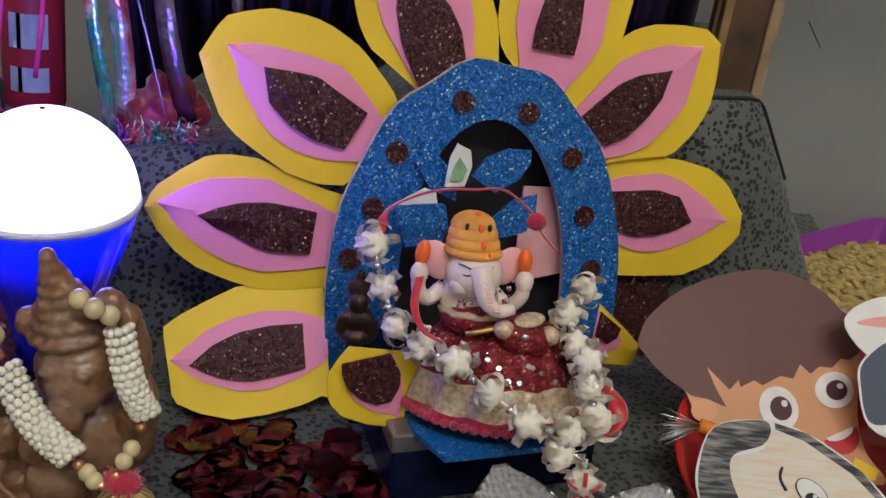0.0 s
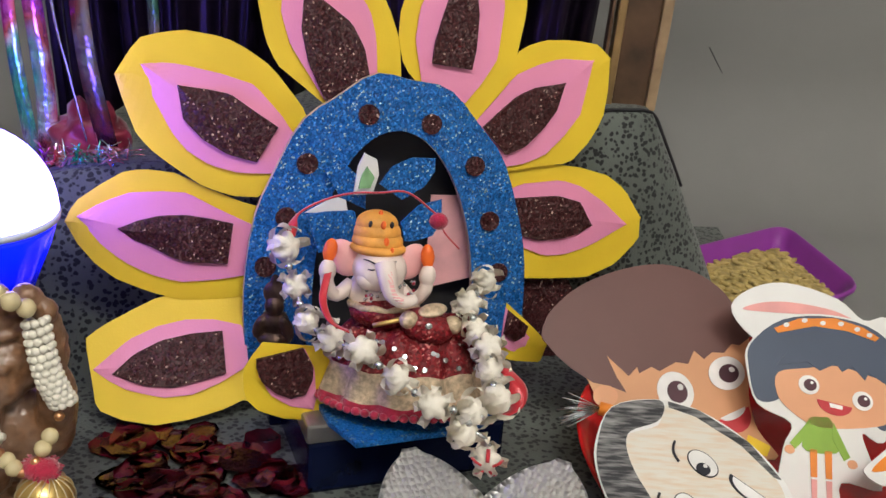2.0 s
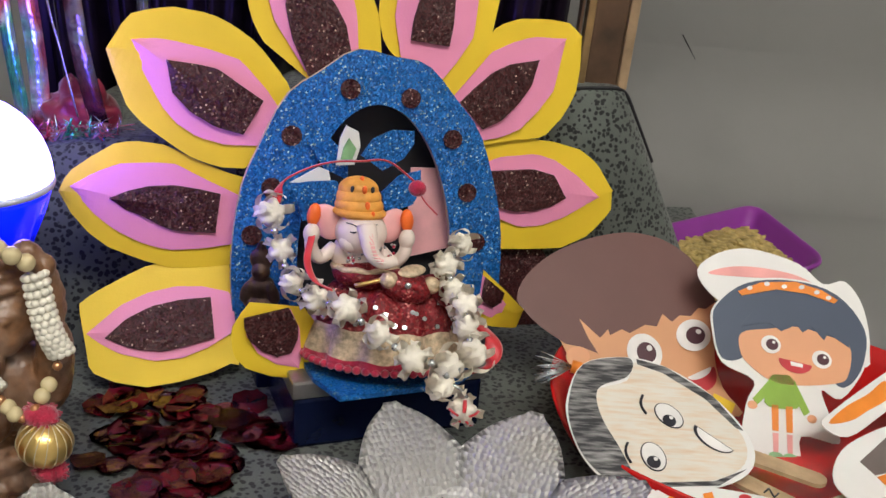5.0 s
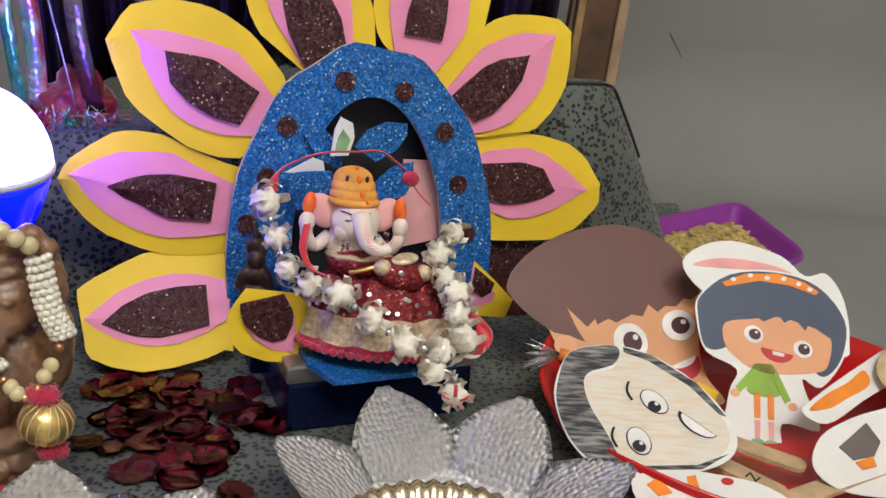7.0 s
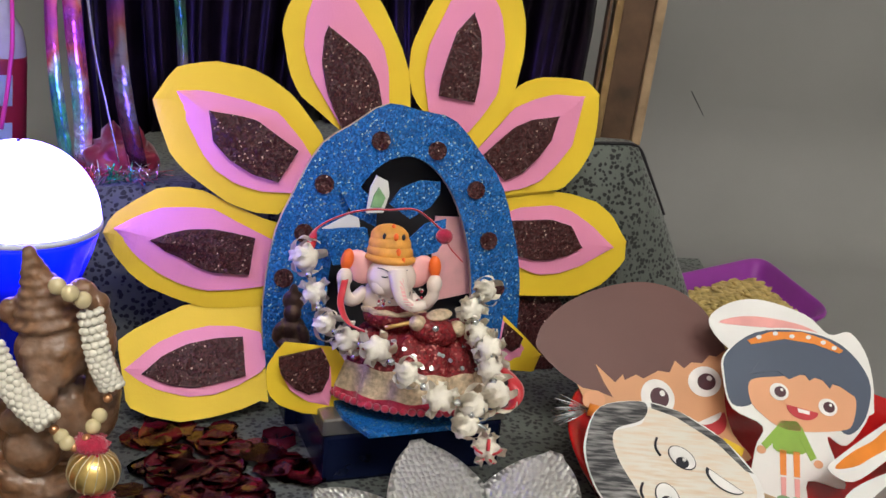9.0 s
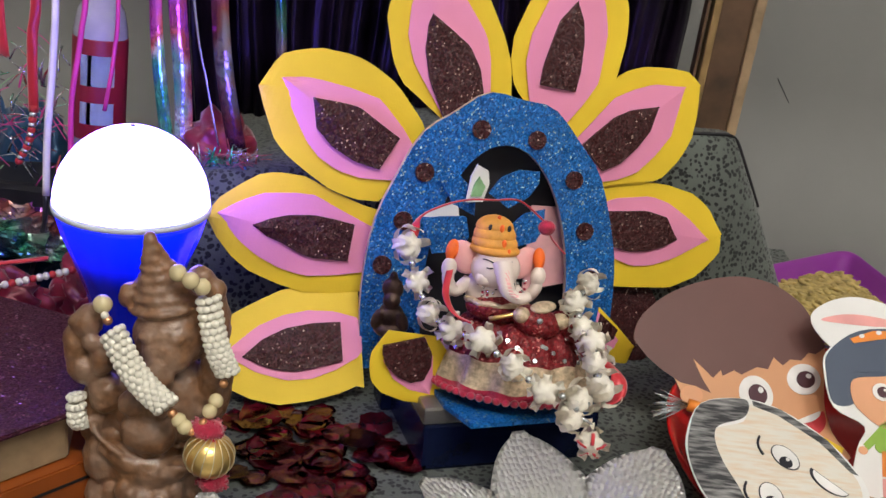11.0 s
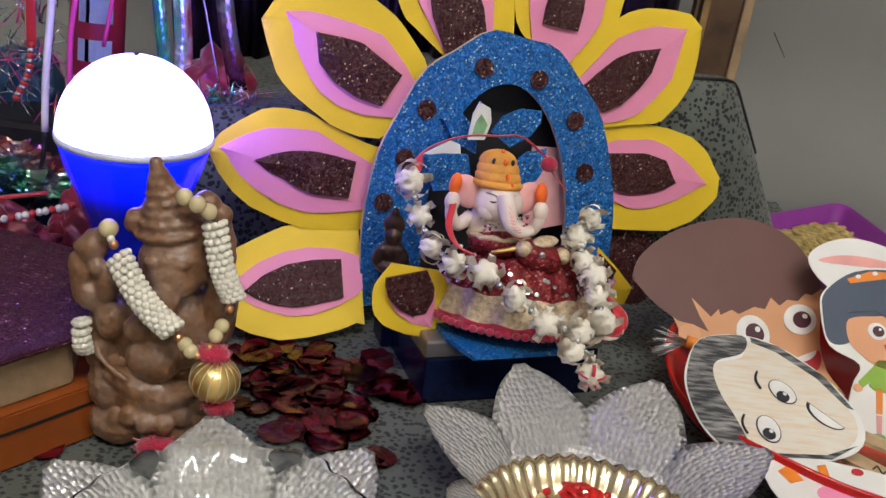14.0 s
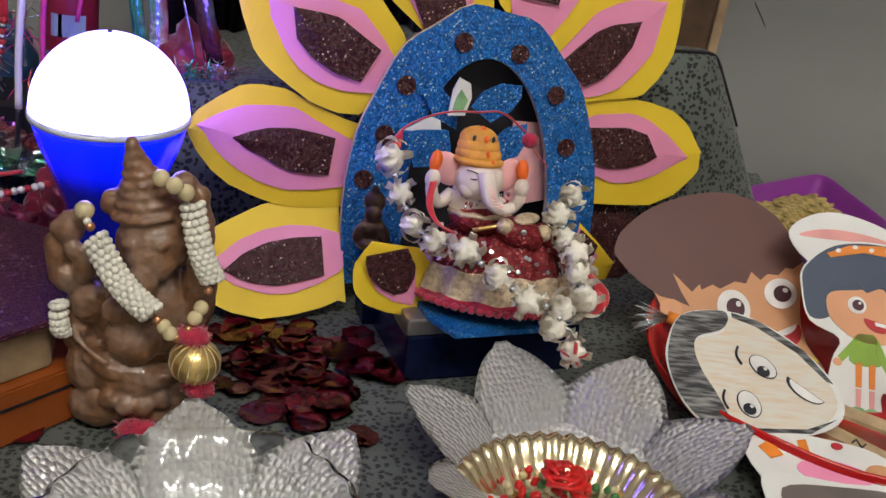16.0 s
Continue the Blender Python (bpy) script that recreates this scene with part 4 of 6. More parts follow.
# ---- brown clay idol, one mesh ----
bm = bmesh.new()
IDOL = [
    ((-0.010, -0.013, 0.009), (0.013, 0.011, 0.010), (0, 0, 0)), ((0.009, -0.010, 0.010), (0.017, 0.013, 0.010), (0, 0, 0)), ((0.000, 0.004, 0.010), (0.024, 0.014, 0.011), (0, 0, 0)),
    ((-0.013, -0.011, 0.025), (0.011, 0.011, 0.013), (0, -14, 0)), ((0.004, -0.012, 0.024), (0.020, 0.013, 0.011), (0, 8, 0)), ((0.020, -0.008, 0.022), (0.010, 0.011, 0.012), (0, 10, 0)),
    ((-0.001, -0.019, 0.0290), (0.0150, 0.0060, 0.0055), (0, 24, 0)), ((0.013, -0.018, 0.0260), (0.0120, 0.0060, 0.0055), (0, -22, 0)),
    ((0.004, -0.002, 0.050), (0.024, 0.016, 0.022), (0, 0, 0)), ((0.005, -0.0165, 0.0425), (0.0115, 0.0100, 0.0105), (0, 0, 0)), ((0.000, -0.0185, 0.0550), (0.0062, 0.0058, 0.0060), (0, 0, 0)), ((0.001, -0.0165, 0.0620), (0.0034, 0.0040, 0.0080), (0, 8, 0)),
    ((-0.019, -0.008, 0.044), (0.0075, 0.0090, 0.0150), (0, 6, 0)), ((-0.013, -0.013, 0.055), (0.0075, 0.0070, 0.0085), (0, 20, 0)),
    ((-0.0215, -0.011, 0.0650), (0.0085, 0.0080, 0.0078), (0, 30, 0)), ((-0.0245, -0.011, 0.0735), (0.0062, 0.0066, 0.0100), (0, -6, 0)), ((-0.0205, -0.012, 0.0845), (0.0060, 0.0060, 0.0072), (0, 14, 0)), ((-0.0165, -0.012, 0.0890), (0.0042, 0.0044, 0.0046), (0, 0, 0)), ((-0.0240, -0.013, 0.0850), (0.0032, 0.0034, 0.0036), (0, 0, 0)), ((-0.0175, -0.016, 0.0780), (0.0034, 0.0034, 0.0042), (0, 0, 0)), ((-0.0130, -0.014, 0.0720), (0.0055, 0.0055, 0.0110), (0, 24, 0)),
    ((0.027, -0.002, 0.060), (0.0072, 0.0090, 0.0200), (0, 4, 0)), ((0.0270, -0.003, 0.0880), (0.0060, 0.0066, 0.0150), (0, -6, 0)), ((0.0225, -0.008, 0.1060), (0.0058, 0.0052, 0.0056), (0, 0, 0)), ((0.0285, -0.008, 0.1020), (0.0040, 0.0040, 0.0046), (0, 0, 0)),
    ((0.010, -0.006, 0.0800), (0.0145, 0.0125, 0.0140), (0, 0, 0)), ((0.011, -0.0135, 0.0760), (0.0100, 0.0070, 0.0085), (0, 0, 0)), ((0.009, -0.0175, 0.0670), (0.0062, 0.0055, 0.0100), (12, 6, 0)), ((0.009, -0.0185, 0.0560), (0.0052, 0.0048, 0.0080), (0, 10, 0)), ((-0.0060, -0.006, 0.0950), (0.0042, 0.0042, 0.0052), (0, 0, 0)), ((0.0190, -0.006, 0.0930), (0.0052, 0.0042, 0.0062), (0, -20, 0)),
    ((0.004, -0.0160, 0.0830), (0.0036, 0.0028, 0.0024), (0, 0, 0)), ((0.015, -0.0160, 0.0830), (0.0036, 0.0028, 0.0024), (0, 0, 0)),
]
for c, r, e in IDOL:
    blob(bm, c, r, pose(0, 0, 0, *e))
# crown: a leaning cone with uneven wound bands
for k, (r, z, h) in enumerate(((0.0150, 0.0925, 0.0042), (0.0128, 0.0968, 0.0042), (0.0108, 0.1005, 0.0038), (0.0090, 0.1042, 0.0036), (0.0072, 0.1080, 0.0034), (0.0056, 0.1115, 0.0034), (0.0043, 0.1150, 0.0036), (0.0030, 0.1185, 0.0040))):
    blob(bm, (0.0080 - 0.0008 * k, -0.004 - 0.0003 * k, z), (r, r * 0.92, h), pose(0, 0, 0, 0, -9 + 3 * (k % 3), 0))
# pleats of the loincloth and a wavy hem over the lap
for k in range(4):
    tube(bm, smooth_path([(-0.021 + 0.002 * k, -0.013, 0.047 - 0.004 * k), (-0.014 + 0.003 * k, -0.021, 0.040 - 0.004 * k), (-0.003 + 0.002 * k, -0.024, 0.034 - 0.003 * k)], 4), 0.0013, 7)
for k in range(9):
    a = math.pi * (1.08 + 0.84 * k / 8)
    blob(bm, (0.004 + 0.0215 * math.cos(a), -0.006 + 0.0185 * math.sin(a), 0.0165 + 0.0022 * math.sin(2.4 * k)), (0.0042, 0.0036, 0.0046), None, 8, 6)
ob = part("clay_idol", bm, CLAY)
ob.matrix_basis = pose(-0.0640, 0.680, 0.0004)
md = ob.modifiers.new("fuse", "REMESH")
md.mode, md.voxel_size, md.use_smooth_shade = "VOXEL", 0.00085, True
sm = ob.modifiers.new("soften", "SMOOTH")
sm.factor, sm.iterations = 0.5, 1
tx = bpy.data.textures.new("clay_dents", "CLOUDS")
tx.noise_scale = 0.0052
dm = ob.modifiers.new("dents", "DISPLACE")
dm.texture, dm.strength, dm.mid_level = tx, 0.0019, 0.5
tagged(ob, "brown glazed clay seated idol with a pointed crown, on the cloth", "idol")


# ---- bead garland on the clay idol ----
beads = thing("bead_garland", pose(0, 0, 0), "white and gold bead garland hung on the clay idol", "garland")
SMALL_BEAD = mesh_of(blob(bmesh.new(), (0, 0, 0), (1, 1, 1), None, 10, 7), True)


def bead(p, r, mat, name="bead", label=""):
    key = (mat.name, "bead")
    me = bpy.data.meshes.get("bead_" + mat.name)
    if me is None:
        me = SMALL_BEAD.copy()
        me.name = "bead_" + mat.name
        me.materials.append(mat)
    return part(name, me, None, beads, label, m=Matrix.Translation(p) @ Matrix.Scale(r, 4))


def woven_rope(a, b, r, turns):
    """A rope of seed beads, woven round a core."""
    a, b = Vector(a), Vector(b)
    d = (b - a).normalized()
    s = d.cross(Vector((0, 0, 1))).normalized()
    w = s.cross(d)
    bm = bmesh.new()
    n = 9
    for k in range(turns):
        t = (k + 0.5) / turns
        for i in range(n):
            ang = 2 * math.pi * (i + 0.5 * (k % 2)) / n
            mid = a.lerp(b, t) + Vector((0, -0.003 * math.sin(math.pi * t), -0.002 * math.sin(math.pi * t)))
            blob(bm, mid + r * (math.cos(ang) * s + math.sin(ang) * w), (0.0017, 0.0017, 0.0015), None, 7, 5)
    part("seed_bead_rope", bm, BEAD_WHITE, beads, "white seed-bead rope")


woven_rope((-0.0720, 0.660, 0.0865), (-0.0470, 0.650, 0.0625), 0.0040, 15)
woven_rope((-0.0375, 0.668, 0.1020), (-0.0280, 0.664, 0.0720), 0.0036, 13)
woven_rope((-0.0880, 0.664, 0.0560), (-0.0860, 0.663, 0.0420), 0.0026, 6)
bead((-0.0765, 0.663, 0.0955), 0.0038, BEAD_CREAM, "pearl", "yellowed pearl")
bead((-0.0735, 0.660, 0.0905), 0.0019, COPPER, "copper_bead")
bead((-0.0745, 0.660, 0.0925), 0.0016, BEAD_WHITE, "pearl")
bead((-0.0450, 0.649, 0.0605), 0.0020, COPPER, "copper_bead")
for q in ((-0.0425, 0.649, 0.0580), (-0.0400, 0.648, 0.0560), (-0.0305, 0.656, 0.0640), (-0.0320, 0.653, 0.0610)):
    bead(q, 0.0030, BEAD_CREAM, "pearl")
for q in ((-0.0375, 0.648, 0.0545), (-0.0290, 0.661, 0.0690), (-0.0335, 0.650, 0.0575)):
    bead(q, 0.0018, COPPER, "copper_bead")
for q in ((-0.0480, 0.664, 0.1115), (-0.0425, 0.662, 0.1100), (-0.0390, 0.665, 0.1065)):
    bead(q, 0.0034, BEAD_CREAM, "pearl")


def fluff(c, r, name="thread_pompon"):
    bm = bmesh.new()
    rr = random.Random(int(c[2] * 1e5))
    for _ in range(130):
        v = Vector((rr.gauss(0, 1), rr.gauss(0, 1), rr.gauss(0, 1))).normalized()
        k = rr.uniform(0.75, 1.1)
        tip = Vector(c) + Vector((v.x * r[0], v.y * r[1], v.z * r[2])) * k
        tube(bm, [Vector(c), tip], 0.00045, 4)
    blob(bm, c, [q * 0.85 for q in r], None, 14, 9)
    part(name, bm, RED_FLUFF, beads, "crimson thread pompon")


fluff((-0.0325, 0.651, 0.0545), (0.0078, 0.006, 0.0045))
big = part("gold_bead", blob(bmesh.new(), (0, 0, 0), (0.0096, 0.0096, 0.0088), None, 28, 18), GOLD, beads, "large brushed gold bead", m=pose(-0.0310, 0.650, 0.0440, 0, 12, 0))
for k in range(8):
    a = math.pi * k / 8
    bm = bmesh.new()
    tube(bm, [(0.0098 * math.sin(q) * math.cos(a), 0.0098 * math.sin(q) * math.sin(a), 0.0090 * math.cos(q)) for q in [2 * math.pi * j / 40 for j in range(41)]], 0.00022, 5)
    part("wire", bm, GOLD_THREAD, big, "pale gold wire")
fluff((-0.0295, 0.650, 0.0325), (0.0068, 0.006, 0.0058))
bead((-0.031, 0.646, 0.0255), 0.0020, COPPER, "copper_bead")
for k, q in enumerate([(-0.033, 0.645, 0.0235), (-0.036, 0.645, 0.021), (-0.039, 0.646, 0.018), (-0.041, 0.647, 0.0145), (-0.044, 0.648, 0.011)]):
    bead(q, 0.0026 if k < 3 else 0.0018, BEAD_WHITE if k < 3 else COPPER, "pearl" if k < 3 else "copper_bead")
fluff((-0.055, 0.655, 0.006), (0.0105, 0.007, 0.0055))


# ---- the lit bulb ----
lamp = thing("led_bulb", pose(-0.0962, 0.745, 0.0203, 0, 1, 0) @ Matrix.Diagonal((0.862, 0.862, 0.877, 1)), "blue disco bulb with a glowing white dome, standing upright", "bulb")
dome = [(0.0395 * math.cos(a), 0.100 + 0.0400 * math.sin(a)) for a in [radians(k) for k in range(0, 86, 5)]] + [(0.0015, 0.140)]
part("dome", lathe(bmesh.new(), dome, 48), DOME, lamp, "glowing white plastic dome", smooth=True)
part("rim", lathe(bmesh.new(), [(0.0385, 0.0965), (0.0402, 0.0968), (0.0405, 0.0985), (0.0402, 0.1002), (0.0385, 0.1003)], 48), WHITE_RIM, lamp, "clear plastic rim", smooth=True)
bm = bmesh.new()
n = 72
prof = [(0.0180, 0.020), (0.0200, 0.036), (0.0235, 0.052), (0.0300, 0.070), (0.0355, 0.084), (0.0382, 0.0935), (0.0385, 0.0963)]
rings = [[bm.verts.new((r * (1 - (0.035 if i % 4 == 0 and 0 < j < 5 else 0)) * math.cos(2 * math.pi * i / n), r * (1 - (0.035 if i % 4 == 0 and 0 < j < 5 else 0)) * math.sin(2 * math.pi * i / n), z)) for i in range(n)] for j, (r, z) in enumerate(prof)]
for a, b in zip(rings, rings[1:]):
    for i in range(n):
        bm.faces.new((a[i], a[(i + 1) % n], b[(i + 1) % n], b[i]))
bm.faces.new(rings[0][::-1])
bm.faces.new(rings[-1])
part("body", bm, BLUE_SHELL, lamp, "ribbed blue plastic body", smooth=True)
part("socket", lathe(bmesh.new(), [(0.020, -0.0228), (0.020, -0.019), (0.017, -0.012), (0.0155, 0.028)], 32), BLACK, lamp, "black lamp holder", smooth=True)
part("vent_hole", lathe(bmesh.new(), [(0.0008, 0.1395), (0.0014, 0.1408)], 10), BLACK, lamp)


# ---- boxes under the glitter sheet ----
M_STACK = frame_of((-0.085, 0.664, 0.0), (0.60, 0.80, 0), (-0.80, 0.60, 0))
low = thing("orange_box", M_STACK, "flat orange lacquered box on the cloth", "box")
def slab(inset, z0, z1, front=0.0):
    pts = [(0.004 - inset, front), (0.046 - inset, 0.064), (0.0, 0.190 - inset), (-0.19, 0.190 - inset), (-0.19, front)]
    bm = prism(bmesh.new(), pts, z0, z1)
    bmesh.ops.bevel(bm, geom=bm.edges[:], offset=0.0008, segments=2, affect="EDGES")
    return bm


part("body", slab(0.002, 0.0003, 0.0245, 0.001), ORANGE_BOX, low)
part("lid_seam", slab(0.0012, 0.0165, 0.0172, 0.0003), BLACK, low)
mid = thing("wooden_box", M_STACK, "brown wooden box lying on the orange box", "box")
part("body", slab(0.008, 0.0247, 0.0435, 0.007), WOOD_PALE, mid)
part("lid", slab(0.006, 0.0436, 0.0466, 0.005), WOOD_DARK, mid)
top = thing("glitter_sheet", M_STACK, "plum glitter foam board lying on the wooden box", "board")
part("sheet", slab(0.0, 0.0468, 0.0490), PURPLE_GLIT, top)


# ---- silver lotus holders ----
def lotus(name, m, label):
    """Seven pointed petals rising from a shallow ring."""
    ob = thing(name, m, label, "lotus holder", "silver lotus holders")
    part("base", lathe(bmesh.new(), [(0.026, 0.0005), (0.034, 0.001), (0.041, 0.009), (0.040, 0.0095), (0.026, 0.002)], 48), SILVER, ob, smooth=True)
    rows = [(0.030, 0.0165, 0.0020), (0.0350, 0.0190, 0.0072), (0.0410, 0.0215, 0.0140), (0.0470, 0.0232, 0.0200)]
    for k in range(1, 11):
        t = k / 10
        rows.append((0.0470 + 0.0250 * t, max(0.0012, 0.0236 * (1 - 0.58 * t - 0.42 * t ** 4)), 0.0200 + 0.0135 * t - 0.0015 * t * t))
    rows[-1] = (0.0716, 0.0030, 0.0322)
    for k in range(7):
        bm = bmesh.new()
        grid = []
        for r, w, z in rows:
            grid.append([bm.verts.new((r - 0.0008 * (c / 4) ** 2 * (w / 0.023), w * c / 4, z - 0.0012 * (1 - (c / 4) ** 2) * (w / 0.023))) for c in range(-4, 5)])
        for a, b in zip(grid, grid[1:]):
            for i in range(8):
                bm.faces.new((a[i], a[i + 1], b[i + 1], b[i]))
        bmesh.ops.solidify(bm, geom=bm.faces[:], thickness=0.0006)
        part("petal", bm, SILVER, ob, smooth=True, m=pose(0, 0, 0.0006 * (k % 2), 0, 0, 360 / 7 * (k + 0.5)))
    return ob


lotus("lotus_holder", pose(0.1195, 0.650, 0.001, 0, 0, 90), "embossed silver card lotus holder with a brass dish in it")
lotus("lotus_holder", pose(-0.0080, 0.573, 0.001, 0, 0, 81.6), "embossed silver card lotus holder with a glass bowl in it")
dish = thing("brass_dish", pose(0.1155, 0.6235, 0.0040), "brass dish with a ribbed rim, filled with red and green sweets", "dish")
n = 168
prof = [(0.020, 0.000), (0.030, 0.001), (0.036, 0.008), (0.040, 0.0135), (0.044, 0.0155), (0.0455, 0.014), (0.0450, 0.012), (0.040, 0.0115), (0.035, 0.006), (0.029, -0.0015)]
bm = bmesh.new()
rings = [[bm.verts.new((r * math.cos(2 * math.pi * i / n), r * math.sin(2 * math.pi * i / n), z + (0.0010 * (abs((i % 4) - 2) - 1) if 1 < j < 7 else 0))) for i in range(n)] for j, (r, z) in enumerate(prof)]
for a, b in zip(rings, rings[1:]):
    for i in range(n):
        bm.faces.new((a[i], a[(i + 1) % n], b[(i + 1) % n], b[i]))
bm.faces.new(rings[0][::-1])
bm.faces.new(rings[-1])
part("bowl", bm, BRASS_DISH, dish, smooth=True)
ROSE_RED = material("bright_red_ribbon", (0.62, 0.014, 0.012), 0.42, 0, 0.2, 300)
PRINT_LEAF = material("green_sweet", (0.06, 0.20, 0.06), 0.4)
rs = random.Random(11)
filling = thing("sweets", pose(0.1155, 0.6235, 0.0060), "small red and green sweets piled in the brass dish", "sweets", kind="stuff")
for name, mat, count in (("red_sweets", ROSE_RED, 110), ("green_sweets", PRINT_LEAF, 30), ("cream_sweets", BEAD_CREAM, 26)):
    bm = bmesh.new()
    for _ in range(count):
        a, r = rs.uniform(0, 6.28), 0.033 * rs.random() ** 0.5
        blob(bm, (r * math.cos(a), r * math.sin(a), rs.uniform(0.001, 0.006)), (rs.uniform(0.001, 0.003), 0.0018, 0.0018), pose(0, 0, 0, rs.uniform(0, 90), 0, rs.uniform(0, 180)), 7, 5)
    part(name, bm, mat, filling)
rose = thing("paper_rose", pose(0.1135, 0.6420, 0.0150) @ Matrix.Scale(1.5, 4), "small red ribbon rose in the brass dish", "rose")
bm = bmesh.new()
for k in range(5):
    r = 0.0012 + 0.0011 * k
    tube(bm, [(r * math.cos(a + k), r * math.sin(a + k), 0.004 - 0.0006 * k + 0.0006 * math.sin(3 * a)) for a in [4.6 * j / 12 for j in range(13)]], 0.0013, 6, 0.5)
part("petals", bm, ROSE_RED, rose)
bowl = thing("glass_bowl", pose(-0.0080, 0.5715, 0.0055) @ Matrix.Diagonal((0.97, 0.97, 0.95, 1)), "clear pressed glass bowl with a notched rim", "bowl")
n = 96
prof = [(0.022, 0.0), (0.034, 0.004), (0.046, 0.016), (0.052, 0.027), (0.0545, 0.0295), (0.0535, 0.0305), (0.0500, 0.0285), (0.044, 0.018), (0.032, 0.007), (0.020, 0.003)]
bm = bmesh.new()
rings = []
for j, (r, z) in enumerate(prof):
    ring = []
    for i in range(n):
        a = 2 * math.pi * i / n
        bumpy = 0.0016 if (i % 16) in (0, 1, 3, 4) and 2 < j < 7 else 0.0
        ring.append(bm.verts.new(((r + 0.0006 * math.sin(24 * a) + bumpy) * math.cos(a), (r + 0.0006 * math.sin(24 * a) + bumpy) * math.sin(a), z + bumpy * 0.8)))
    rings.append(ring)
for a, b in zip(rings, rings[1:]):
    for i in range(n):
        bm.faces.new((a[i], a[(i + 1) % n], b[(i + 1) % n], b[i]))
bm.faces.new(rings[0][::-1])
bm.faces.new(rings[-1])
part("body", bm, GLASS, bowl, smooth=True).visible_shadow = False


# ---- scattered dark red petals ----
def loose_petal(seed):
    r = random.Random(seed)
    bm = bmesh.new()
    grid = []
    for j in range(5):
        s = j / 4
        w = 0.0092 * math.sin(math.pi * (0.14 + 0.76 * s)) * r.uniform(0.75, 1.15)
        grid.append([bm.verts.new((w * t, 0.017 * (s - 0.5), 0.0005 * (t * t) * (0.4 + s) + 0.0005 * s * s + r.uniform(0, 0.0009))) for t in (-1, -0.5, 0, 0.5, 1)])
    for a, b in zip(grid, grid[1:]):
        for i in range(4):
            bm.faces.new((a[i], a[i + 1], b[i + 1], b[i]))
    bmesh.ops.solidify(bm, geom=bm.faces[:], thickness=0.0004)
    me = mesh_of(bm, True)
    me.materials.append(PETAL_RED)
    return me


LOOSE = [loose_petal(s) for s in range(5)]
rp = random.Random(21)
spots = []
for cx, cy, sx, sy, count in ((-0.012, 0.716, 0.016, 0.019, 30), (-0.012, 0.752, 0.020, 0.008, 14), (0.022, 0.737, 0.012, 0.008, 9), (0.010, 0.690, 0.010, 0.009, 6), (-0.03, 0.735, 0.008, 0.008, 3)):
    spots += [(rp.gauss(cx, sx), rp.gauss(cy, sy)) for _ in range(count)]
spots += [(-0.100, 0.652), (0.034, 0.733), (0.040, 0.727)]
for i, (x, y) in enumerate(spots):
    if x > 0.04 and x < 0.14:
        continue
    ob = part("rose_petal", LOOSE[i % 5], None, None, m=pose(x, y, cloth_height(x, y) + 0.0006 + 0.0008 * (i % 3), rp.uniform(-7, 7), rp.uniform(-7, 7), rp.uniform(0, 360)) @ Matrix.Scale(rp.uniform(0.8, 1.25), 4))
    tagged(ob, "dried glossy maroon rose petal lying on the cloth", "petal", "scattered rose petals")


# ---- red plate with cut-out paper figures on sticks ----
plate = thing("red_plate", pose(0.258, 0.752, 0.0), "glossy red plastic plate with an upturned rim, full of paper cut-outs", "plate")
n = 72
prof = [(0.62, 0.0006), (0.80, 0.002), (0.93, 0.012), (1.0, 0.026), (0.985, 0.0265), (0.915, 0.0135), (0.79, 0.0042), (0.62, 0.003)]
bm = bmesh.new()
rings = [[bm.verts.new((0.098 * r * math.cos(2 * math.pi * i / n), 0.084 * r * math.sin(2 * math.pi * i / n), z + ((0.002 * math.sin(10 * math.pi * i / n) + 0.009 * math.sin(2 * math.pi * i / n)) * r if 1 < j < 6 else 0))) for i in range(n)] for j, (r, z) in enumerate(prof)]
for a, b in zip(rings, rings[1:]):
    for i in range(n):
        bm.faces.new((a[i], a[(i + 1) % n], b[(i + 1) % n], b[i]))
bm.faces.new(rings[0][::-1])
bm.faces.new(rings[-1])
part("body", bm, RED_PLASTIC, plate, smooth=True)


def layer(parent, name, pts, level, mat, label="", thick=0.25):
    """A flat printed or cut area of a card; level counts the layers above the card's face."""
    z = level * 0.00022
    return part(name, prism(bmesh.new(), [(x * MM, y * MM) for x, y in pts], z - thick * MM, z), mat, parent, label)


def poly_smooth(pts, steps=4):
    """A closed, rounded outline through a few corners."""
    n, out = len(pts), []
    for i in range(n):
        a, b, c, d = (Vector(pts[(i + k - 1) % n]) for k in range(4))
        for k in range(steps):
            t = k / steps
            q = 0.5 * (2 * b + (c - a) * t + (2 * a - 5 * b + 4 * c - d) * t * t + (3 * b - 3 * c + d - a) * t ** 3)
            out.append((q.x, q.y))
    return out


def eye(parent, x, y, a, b, turn=0.0, pupil=0.55, level=3, iris=PRINT_PLUM, rim=True):
    if rim:
        layer(parent, "eye_rim", ellipse(x, y, a * 1.12, b * 1.1, turn), level - 0.5, PRINT_GREY)
    layer(parent, "eye_white", ellipse(x, y, a, b, turn), level, PRINT_WHITE)
    layer(parent, "pupil", ellipse(x + 0.1 * a, y, a * pupil, b * pupil, turn), level + 1, iris)
    layer(parent, "glint", ellipse(x + 0.25 * a, y + 0.25 * b, a * 0.16, b * 0.16, 0, 10), level + 2, PRINT_WHITE)


